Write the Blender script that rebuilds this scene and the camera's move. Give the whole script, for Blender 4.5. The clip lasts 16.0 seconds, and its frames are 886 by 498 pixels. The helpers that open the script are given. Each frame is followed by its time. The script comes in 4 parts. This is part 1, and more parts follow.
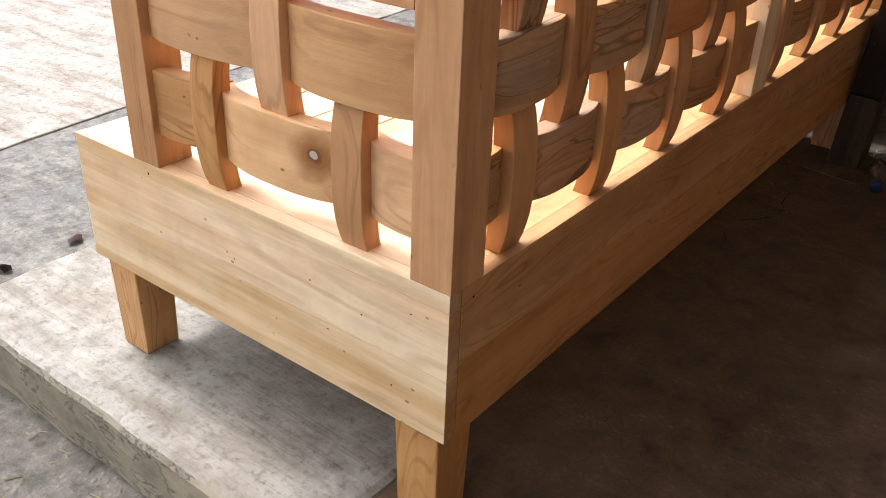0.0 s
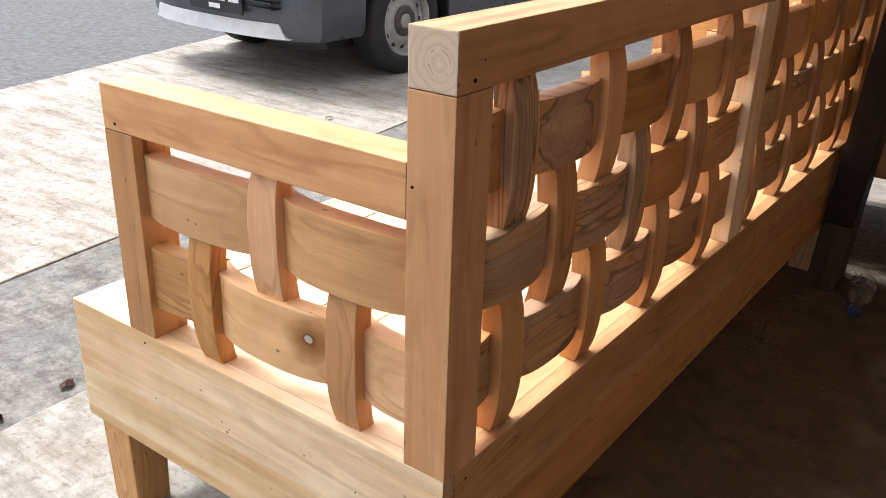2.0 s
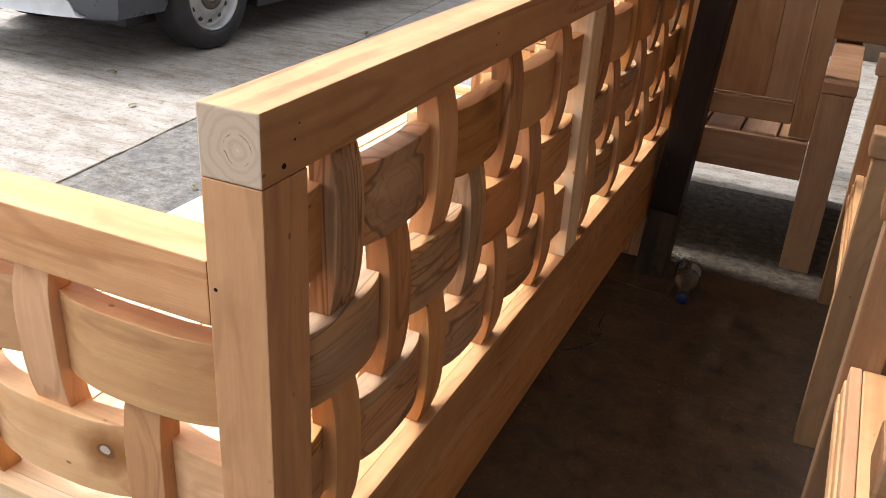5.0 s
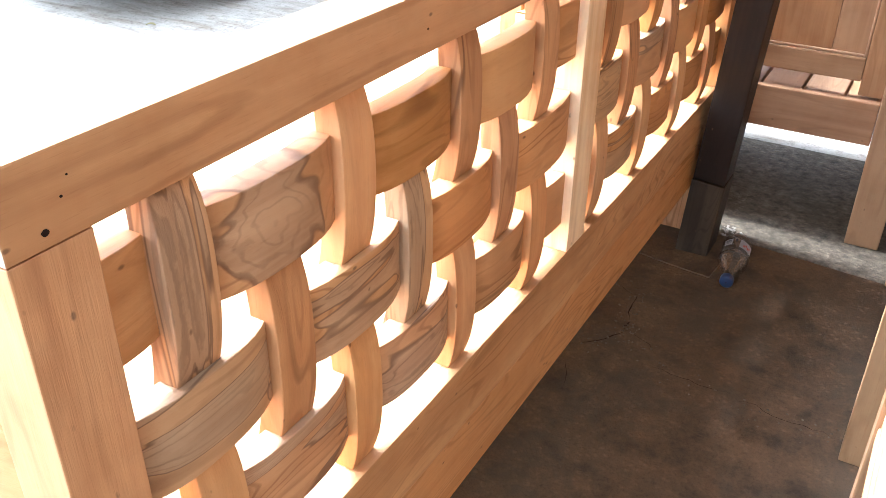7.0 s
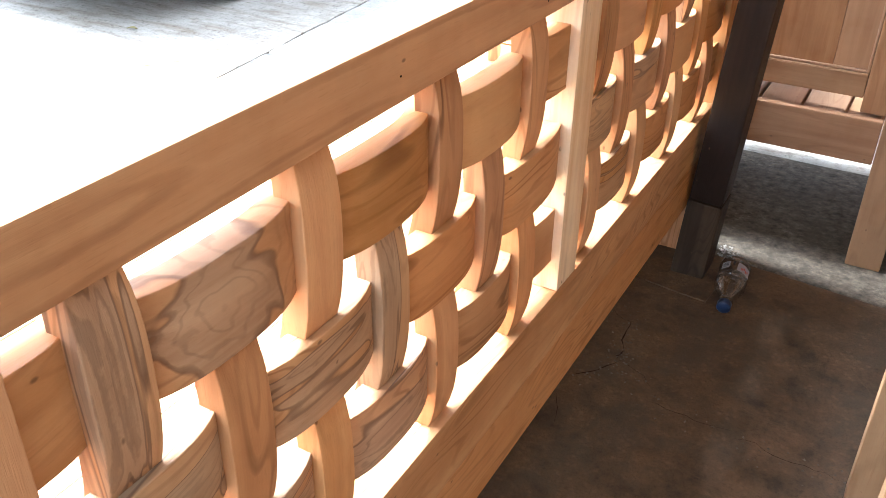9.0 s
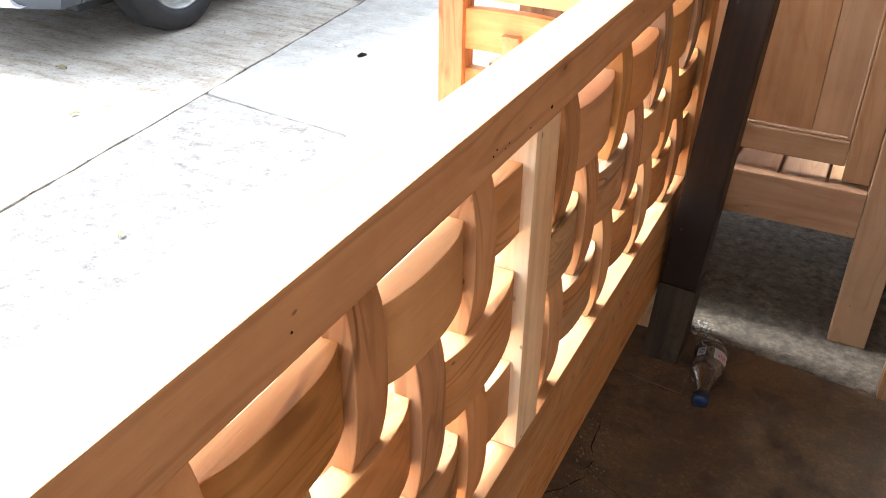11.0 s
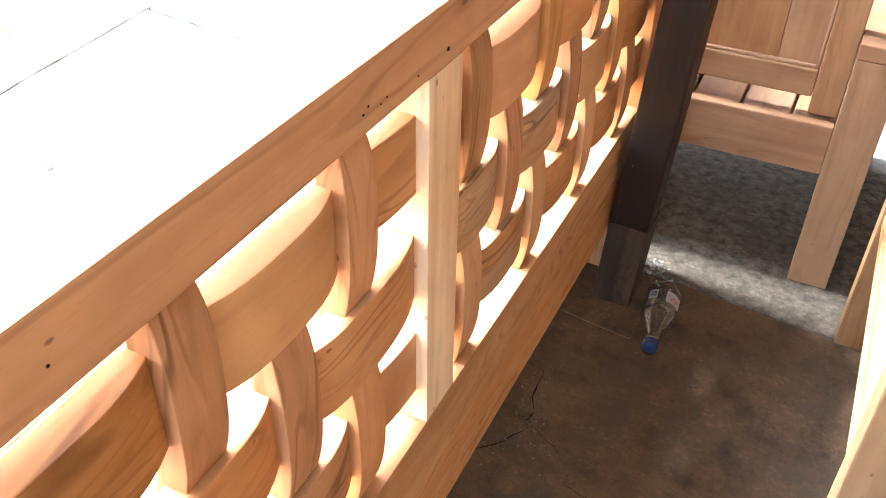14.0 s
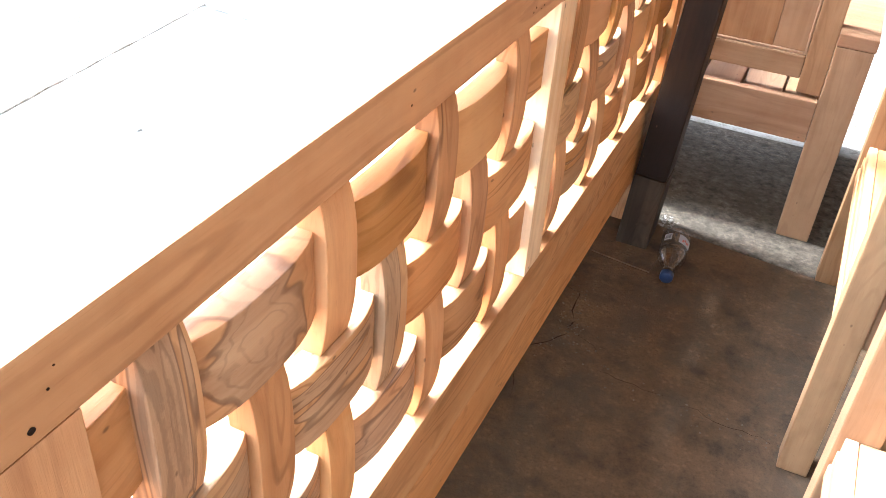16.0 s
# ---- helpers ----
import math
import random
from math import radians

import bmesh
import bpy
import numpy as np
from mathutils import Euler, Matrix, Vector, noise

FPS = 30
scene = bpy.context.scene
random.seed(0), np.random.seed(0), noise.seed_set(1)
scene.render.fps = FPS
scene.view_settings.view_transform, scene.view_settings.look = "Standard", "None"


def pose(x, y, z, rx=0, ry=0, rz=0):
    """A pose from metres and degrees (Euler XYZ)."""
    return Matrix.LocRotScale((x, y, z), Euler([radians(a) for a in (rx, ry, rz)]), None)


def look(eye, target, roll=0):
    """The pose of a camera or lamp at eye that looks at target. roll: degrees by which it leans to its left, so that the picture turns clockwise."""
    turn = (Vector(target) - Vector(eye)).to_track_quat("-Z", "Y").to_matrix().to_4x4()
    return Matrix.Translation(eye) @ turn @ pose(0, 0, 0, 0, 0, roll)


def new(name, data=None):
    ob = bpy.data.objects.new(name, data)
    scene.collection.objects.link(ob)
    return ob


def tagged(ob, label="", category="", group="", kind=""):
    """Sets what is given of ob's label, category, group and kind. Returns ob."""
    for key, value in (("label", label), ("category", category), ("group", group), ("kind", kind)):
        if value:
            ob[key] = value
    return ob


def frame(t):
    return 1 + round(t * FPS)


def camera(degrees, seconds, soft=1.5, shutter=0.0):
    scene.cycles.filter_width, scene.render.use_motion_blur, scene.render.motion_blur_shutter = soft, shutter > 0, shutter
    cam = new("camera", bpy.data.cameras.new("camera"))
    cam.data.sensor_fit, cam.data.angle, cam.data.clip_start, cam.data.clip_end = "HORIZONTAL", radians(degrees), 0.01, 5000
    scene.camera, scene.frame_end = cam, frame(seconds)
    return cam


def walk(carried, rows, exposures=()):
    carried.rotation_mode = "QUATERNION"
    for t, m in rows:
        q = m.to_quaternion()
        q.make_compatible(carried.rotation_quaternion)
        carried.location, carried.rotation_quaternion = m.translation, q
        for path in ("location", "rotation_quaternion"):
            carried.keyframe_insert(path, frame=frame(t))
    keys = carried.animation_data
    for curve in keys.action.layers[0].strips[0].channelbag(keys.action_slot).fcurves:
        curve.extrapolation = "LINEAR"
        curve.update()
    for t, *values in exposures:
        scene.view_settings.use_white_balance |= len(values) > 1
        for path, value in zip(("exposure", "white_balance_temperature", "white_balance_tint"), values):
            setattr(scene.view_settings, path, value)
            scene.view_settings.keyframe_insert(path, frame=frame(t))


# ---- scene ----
cam = camera(53.6, 16.0, 0.65)
PATH = [
    (0, (0.028, -0.021, 0.92), (-1.017, 1.379, -0.054), 2.2),
    (0.5, (0.025, -0.014, 0.954), (-1.032, 1.411, 0.031), 2.2),
    (1, (0.025, -0.012, 0.987), (-1.044, 1.435, 0.114), 2.2),
    (1.5, (0.017, -0.014, 1.014), (-1.062, 1.449, 0.179), 1.8),
    (2, (0.009, -0.012, 1.043), (-1.066, 1.473, 0.243), 1.7),
    (2.5, (-0.002, -0.004, 1.053), (-1.05, 1.509, 0.27), 2.0),
    (3, (-0.026, 0.009, 1.053), (-1.026, 1.549, 0.26), 2.2),
    (3.5, (-0.053, 0.029, 1.055), (-0.991, 1.6, 0.246), 2.0),
    (4, (-0.078, 0.052, 1.056), (-0.935, 1.661, 0.234), 2.2),
    (4.5, (-0.093, 0.073, 1.083), (-0.859, 1.722, 0.249), 2.9),
    (5, (-0.08, 0.137, 1.108), (-0.802, 1.784, 0.233), 3.4),
    (7.3, (-0.023, 0.421, 1.118), (-0.902, 1.901, 0.101), 0.6),
    (7.5, (-0.024, 0.427, 1.122), (-0.912, 1.9, 0.101), 0.7),
    (8, (-0.023, 0.438, 1.133), (-0.918, 1.907, 0.112), 0.6),
    (8.5, (-0.039, 0.466, 1.126), (-0.918, 1.948, 0.111), 0.2),
    (9, (-0.065, 0.506, 1.132), (-0.907, 2.007, 0.112), 0.8),
    (9.5, (-0.098, 0.556, 1.154), (-0.897, 2.086, 0.144), 1.5),
    (10, (-0.147, 0.623, 1.192), (-0.908, 2.175, 0.186), 1.7),
    (10.2, (-0.167, 0.648, 1.208), (-0.916, 2.205, 0.201), 1.6),
    (12.3, (-0.147, 0.982, 1.214), (-0.963, 2.444, 0.119), -1.5),
    (12.5, (-0.138, 1.007, 1.214), (-0.947, 2.466, 0.111), -1.5),
    (13, (-0.127, 1.016, 1.21), (-0.903, 2.487, 0.099), -2.0),
    (13.5, (-0.131, 0.996, 1.191), (-0.855, 2.453, 0.027), -0.2),
    (14, (-0.138, 0.928, 1.193), (-0.828, 2.375, -0.003), 1.2),
    (14.5, (-0.143, 0.849, 1.197), (-0.812, 2.315, 0.011), 1.1),
    (15, (-0.151, 0.727, 1.211), (-0.776, 2.222, 0.038), 2.2),
    (15.5, (-0.153, 0.593, 1.214), (-0.763, 2.106, 0.057), 3.5),
    (16, (-0.137, 0.468, 1.217), (-0.784, 1.988, 0.089), 4.3),
]
EXPOSURES = [(0.0, 1.5, 6050, 12.5), (5.2, 1.5, 6050, 12.5), (7.3, 3.65, 5150, 6), (8.1, 3.66, 5150, 6), (8.5, 3.4, 5200, 6), (9.2, 3.28, 5200, 6), (10.0, 3.28, 5200, 6), (12.3, 2.3, 6000, 8), (12.6, 2.5, 6000, 8), (13.3, 3.6, 5450, 7), (16.0, 3.75, 5200, 6)]
walk(cam, [(t, look(eye, target, roll)) for t, eye, target, roll in PATH], EXPOSURES)

# ---- world and sun ----
world = bpy.data.worlds.new("overcast_sky")
scene.world = world
world.use_nodes = True
wn = world.node_tree
sky = wn.nodes.new("ShaderNodeTexSky")
sky.sky_type = "NISHITA"
sky.sun_disc = False
sky.sun_elevation, sky.sun_rotation = radians(58), radians(276)
sky.air_density, sky.dust_density, sky.ozone_density = 1.0, 4.0, 1.0
hsv = wn.nodes.new("ShaderNodeHueSaturation")
hsv.inputs["Saturation"].default_value = 0.06
wn.links.new(sky.outputs[0], hsv.inputs["Color"])
wn.links.new(hsv.outputs[0], wn.nodes["Background"].inputs["Color"])
wn.nodes["Background"].inputs["Strength"].default_value = 0.15
sun = new("sun", bpy.data.lights.new("sun", "SUN"))
sun.data.energy, sun.data.angle, sun.data.color = 1.2, radians(8), (1.0, 0.96, 0.90)
sun.matrix_world = look((-5.6, 0.62, 9.0), (0, 0, 0))


# ---- materials ----
def material(name):
    m = bpy.data.materials.new(name)
    m.use_nodes = True
    nt = m.node_tree
    return m, nt, nt.nodes, nt.links, nt.nodes["Principled BSDF"]


def node(nt, kind, **inputs):
    n = nt.nodes.new(kind)
    for k, v in inputs.items():
        n.inputs[k.replace("_", " ")].default_value = v
    return n


def mixc(nt, a, b, fac, mode="MIX"):
    n = nt.nodes.new("ShaderNodeMix")
    n.data_type, n.blend_type = "RGBA", mode
    for sock, v in ((n.inputs[0], fac), (n.inputs[6], a), (n.inputs[7], b)):
        if hasattr(v, "is_linked"):
            nt.links.new(v, sock)
        elif isinstance(v, tuple):
            sock.default_value = (*v, 1) if len(v) == 3 else v
        else:
            sock.default_value = v
    return n.outputs[2]


def math_node(nt, op, a, b=0.0):
    n = nt.nodes.new("ShaderNodeMath")
    n.operation = op
    for sock, v in zip(n.inputs, (a, b)):
        if hasattr(v, "is_linked"):
            nt.links.new(v, sock)
        else:
            sock.default_value = v
    return n.outputs[0]


def bump(nt, height, strength, distance, bsdf):
    n = nt.nodes.new("ShaderNodeBump")
    n.inputs["Strength"].default_value, n.inputs["Distance"].default_value = strength, distance
    nt.links.new(height, n.inputs["Height"])
    nt.links.new(n.outputs[0], bsdf.inputs["Normal"])


def mapping(nt, vec, scale, loc=(0, 0, 0), rot=(0, 0, 0)):
    n = nt.nodes.new("ShaderNodeMapping")
    n.inputs["Scale"].default_value, n.inputs["Location"].default_value, n.inputs["Rotation"].default_value = scale, loc, rot
    nt.links.new(vec, n.inputs["Vector"])
    return n.outputs[0]


def noise_of(nt, vec, scale=1.0, detail=2.0, rough=0.5, distort=0.0):
    n = node(nt, "ShaderNodeTexNoise", Scale=scale, Detail=detail, Roughness=rough, Distortion=distort)
    nt.links.new(vec, n.inputs["Vector"])
    return n.outputs["Fac"]


def wood(name, light, dark, line=0.3, veins=0.15, lines=22.0, stretch=(2.2, 13, 13), rough=0.62, spread=0.07, pith=False, knot=None, figure=None, knots=0.55):
    """Sanded, unvarnished teak. Growth lines are the contours of a slow field drawn out along local x; pores, knots and veins on top."""
    m, nt, ns, ln, bsdf = material(name)
    tc, info = ns.new("ShaderNodeTexCoord"), ns.new("ShaderNodeObjectInfo")
    rnd = info.outputs["Random"]
    r2 = math_node(nt, "FRACT", math_node(nt, "MULTIPLY", rnd, 17.3))
    r3 = math_node(nt, "FRACT", math_node(nt, "MULTIPLY", rnd, 61.7))
    comb = ns.new("ShaderNodeCombineXYZ")
    for k, v in enumerate((rnd, r2, r3)):
        ln.new(v, comb.inputs[k])
    shift = ns.new("ShaderNodeVectorMath")
    shift.operation = "MULTIPLY_ADD"
    shift.inputs[1].default_value = (7.0, 5.0, 3.0)
    ln.new(comb.outputs[0], shift.inputs[0])
    ln.new(tc.outputs["Object"], shift.inputs[2])
    p = shift.outputs[0]
    field = noise_of(nt, mapping(nt, p, stretch), 1.0, 1.6, 0.42, 0.25)
    if pith:
        dist = ns.new("ShaderNodeVectorMath")
        dist.operation = "LENGTH"
        ln.new(mapping(nt, tc.outputs["Object"], (0.12, 11, 11), (0, 0.02, -0.03)), dist.inputs[0])
        field = math_node(nt, "ADD", dist.outputs["Value"], math_node(nt, "MULTIPLY", field, 0.35))
    wob = noise_of(nt, mapping(nt, p, (14, 60, 60)), 1.0, 3.0, 0.6)
    phase = math_node(nt, "ADD", math_node(nt, "MULTIPLY", field, lines * 6.283), math_node(nt, "MULTIPLY", wob, 2.6))
    wave = math_node(nt, "SINE", phase)
    pen = ramp_of(nt, wave, 0.45, 1.0)
    wide = noise_of(nt, mapping(nt, p, (1.6, 9, 9)), 1.0, 3.0, 0.55)
    band = noise_of(nt, mapping(nt, p, (0.9, 34, 34)), 1.0, 3.0, 0.6, 0.3)
    base = mixc(nt, dark, light, ramp_of(nt, math_node(nt, "ADD", math_node(nt, "MULTIPLY", wide, 0.55), math_node(nt, "MULTIPLY", band, 0.45)), 0.40, 0.58))
    deep = tuple(c * f for c, f in zip(dark, (0.58, 0.5, 0.43)))
    # growth lines come and go along the board
    show = ramp_of(nt, noise_of(nt, mapping(nt, p, (3.5, 17, 17)), 1.0, 2.0), 0.36, 0.66)
    base = mixc(nt, base, deep, math_node(nt, "MULTIPLY", math_node(nt, "MULTIPLY", pen, line * 1.7), show))
    # heartwood veins, following the same field
    vein = math_node(nt, "MULTIPLY", ramp_of(nt, math_node(nt, "SINE", math_node(nt, "MULTIPLY", field, 31.0)), 0.80, 0.99), ramp_of(nt, noise_of(nt, mapping(nt, p, (5, 16, 16)), 1.0, 2.0), 0.45, 0.62))
    base = mixc(nt, base, tuple(c * f for c, f in zip(dark, (0.34, 0.29, 0.27))), math_node(nt, "MULTIPLY", vein, veins))
    if figure:
        # grey-brown heartwood in a patch of its own, edged and lined by dark contours
        scale, amount, count = figure[:3]
        core = noise_of(nt, mapping(nt, p, scale), 1.0, 2.2, 0.5, 0.9)
        if len(figure) > 3:
            hx, hy, hr = figure[3]
            eye = ns.new("ShaderNodeVectorMath")
            eye.operation = "LENGTH"
            ln.new(mapping(nt, tc.outputs["Object"], (0.75 / hr, 1 / hr, 0), (-hx * 0.75 / hr, -hy / hr, 0)), eye.inputs[0])
            core = math_node(nt, "SUBTRACT", math_node(nt, "ADD", math_node(nt, "MULTIPLY", core, 0.55), 0.365), math_node(nt, "MULTIPLY", eye.outputs["Value"], 0.18))
        fine = noise_of(nt, mapping(nt, p, (60, 90, 90)), 1.0, 3.0, 0.65)
        grey = mixc(nt, (0.33, 0.203, 0.112), (0.48, 0.325, 0.19), ramp_of(nt, math_node(nt, "ADD", math_node(nt, "MULTIPLY", band, 0.6), math_node(nt, "MULTIPLY", core, 0.4)), 0.40, 0.58))
        inside = ramp_of(nt, core, 0.447, 0.462)
        base = mixc(nt, base, grey, math_node(nt, "MULTIPLY", inside, amount))
        ph = math_node(nt, "ADD", math_node(nt, "MULTIPLY", core, count * 6.283), math_node(nt, "MULTIPLY", fine, 3.2))
        thin = math_node(nt, "MULTIPLY", ramp_of(nt, math_node(nt, "SINE", ph), 0.35, 0.95), inside)
        base = mixc(nt, base, (0.125, 0.072, 0.042), math_node(nt, "MULTIPLY", thin, math_node(nt, "ADD", math_node(nt, "MULTIPLY", show, 0.36), 0.06)))
        rim = math_node(nt, "MULTIPLY", ramp_of(nt, core, 0.438, 0.452), ramp_of(nt, core, 0.476, 0.458))
        base = mixc(nt, base, (0.13, 0.068, 0.036), math_node(nt, "MULTIPLY", rim, 0.65))
    # fibres and short dark pores
    fibre = noise_of(nt, mapping(nt, p, (7, 230, 230)), 1.0, 3.0, 0.65)
    base = mixc(nt, base, (0.84, 0.74, 0.62), math_node(nt, "MULTIPLY", ramp_of(nt, fibre, 0.46, 0.66), 0.14), "MULTIPLY")
    pore = noise_of(nt, mapping(nt, p, (38, 620, 620)), 1.0, 2.0, 0.6)
    base = mixc(nt, base, (0.55, 0.46, 0.38), math_node(nt, "MULTIPLY", ramp_of(nt, pore, 0.60, 0.72), 0.2), "MULTIPLY")
    # sanding blotches
    blot = noise_of(nt, p, 16.0, 3.0, 0.6)
    base = mixc(nt, base, (1.15, 1.13, 1.10), math_node(nt, "MULTIPLY", ramp_of(nt, blot, 0.50, 0.7), 0.5), "MULTIPLY")
    base = mixc(nt, base, (0.88, 0.82, 0.75), math_node(nt, "MULTIPLY", ramp_of(nt, blot, 0.48, 0.32), 0.5), "MULTIPLY")
    # sparse knots
    vor = node(nt, "ShaderNodeTexVoronoi", Scale=1.0, Randomness=1.0)
    ln.new(mapping(nt, p, (3.4, 8.5, 8.5)), vor.inputs["Vector"])
    ring = math_node(nt, "ADD", vor.outputs["Distance"], math_node(nt, "MULTIPLY", wob, 0.05))
    base = mixc(nt, base, deep, math_node(nt, "MULTIPLY", ramp_of(nt, ring, 0.125, 0.055), knots))
    base = mixc(nt, base, (0.10, 0.055, 0.03), math_node(nt, "MULTIPLY", ramp_of(nt, ring, 0.06, 0.045), knots * 1.3))
    pin = node(nt, "ShaderNodeTexVoronoi", Scale=1.0, Randomness=1.0)
    ln.new(mapping(nt, p, (24, 42, 42)), pin.inputs["Vector"])
    base = mixc(nt, base, (0.12, 0.065, 0.035), math_node(nt, "MULTIPLY", math_node(nt, "MULTIPLY", ramp_of(nt, pin.outputs["Distance"], 0.11, 0.06), ramp_of(nt, blot, 0.52, 0.56)), 0.7))
    if knot:
        dk = ns.new("ShaderNodeVectorMath")
        dk.operation = "LENGTH"
        kx, ky, kr = knot
        ln.new(mapping(nt, tc.outputs["Object"], (1 / kr, 1.15 / kr, 0), (-kx / kr, -ky * 1.15 / kr, 0)), dk.inputs[0])
        kd = math_node(nt, "ADD", dk.outputs["Value"], math_node(nt, "MULTIPLY", math_node(nt, "SUBTRACT", blot, 0.5), 1.0))
        base = mixc(nt, base, (0.29, 0.135, 0.052), math_node(nt, "MULTIPLY", ramp_of(nt, kd, 1.25, 0.45), 0.9))
        base = mixc(nt, base, (0.12, 0.055, 0.03), math_node(nt, "MULTIPLY", ramp_of(nt, kd, 0.34, 0.22), 0.65))
        base = mixc(nt, base, (0.52, 0.45, 0.37), ramp_of(nt, kd, 0.15, 0.12))
    facing = ns.new("ShaderNodeSeparateXYZ")
    ln.new(tc.outputs["Normal"], facing.inputs[0])
    sawn = math_node(nt, "GREATER_THAN", math_node(nt, "ABSOLUTE", facing.outputs[0]), 0.8)
    base = mixc(nt, base, (0.66, 0.55, 0.46), sawn, "MULTIPLY")
    if pith:
        # sawn end: pale, with rings about the heart and a short check
        heart = ns.new("ShaderNodeVectorMath")
        heart.operation = "LENGTH"
        ln.new(mapping(nt, tc.outputs["Object"], (0, 100, 100), (0, 0.8, 0.2)), heart.inputs[0])
        warp = noise_of(nt, mapping(nt, tc.outputs["Object"], (0, 55, 55)), 1.0, 3.0, 0.6)
        rad = math_node(nt, "ADD", heart.outputs["Value"], math_node(nt, "MULTIPLY", warp, 0.9))
        rings = ramp_of(nt, math_node(nt, "SINE", math_node(nt, "MULTIPLY", rad, 6.5)), 0.1, 1.0)
        cut = mixc(nt, (0.60, 0.47, 0.33), (0.40, 0.27, 0.16), math_node(nt, "MULTIPLY", rings, 0.3))
        cut = mixc(nt, cut, (0.72, 0.62, 0.49), ramp_of(nt, rad, 0.75, 0.45))
        check = math_node(nt, "MULTIPLY", ramp_of(nt, math_node(nt, "ABSOLUTE", math_node(nt, "SUBTRACT", rad, 1.75)), 0.07, 0.02), ramp_of(nt, warp, 0.42, 0.5))
        cut = mixc(nt, cut, (0.16, 0.09, 0.05), math_node(nt, "MULTIPLY", check, 0.8))
        base = mixc(nt, base, cut, sawn)
    tone = ns.new("ShaderNodeHueSaturation")
    ln.new(base, tone.inputs["Color"])
    ln.new(math_node(nt, "ADD", math_node(nt, "MULTIPLY", r3, spread * 2), 1.0 - spread), tone.inputs["Value"])
    ln.new(math_node(nt, "ADD", math_node(nt, "MULTIPLY", r2, 0.16), 0.95), tone.inputs["Saturation"])
    ln.new(math_node(nt, "ADD", math_node(nt, "MULTIPLY", rnd, 0.008), 0.4938), tone.inputs["Hue"])
    ln.new(tone.outputs[0], bsdf.inputs["Base Color"])
    bsdf.inputs["Roughness"].default_value = rough
    bsdf.inputs["Specular IOR Level"].default_value = 0.3
    bump(nt, math_node(nt, "SUBTRACT", math_node(nt, "MULTIPLY", wave, 0.2), math_node(nt, "ADD", pore, fibre)), 0.25, 0.0012, bsdf)
    return m


def ramp_of(nt, sock, a, b):
    n = nt.nodes.new("ShaderNodeMapRange")
    n.inputs["From Min"].default_value, n.inputs["From Max"].default_value = a, b
    nt.links.new(sock, n.inputs["Value"])
    return n.outputs[0]


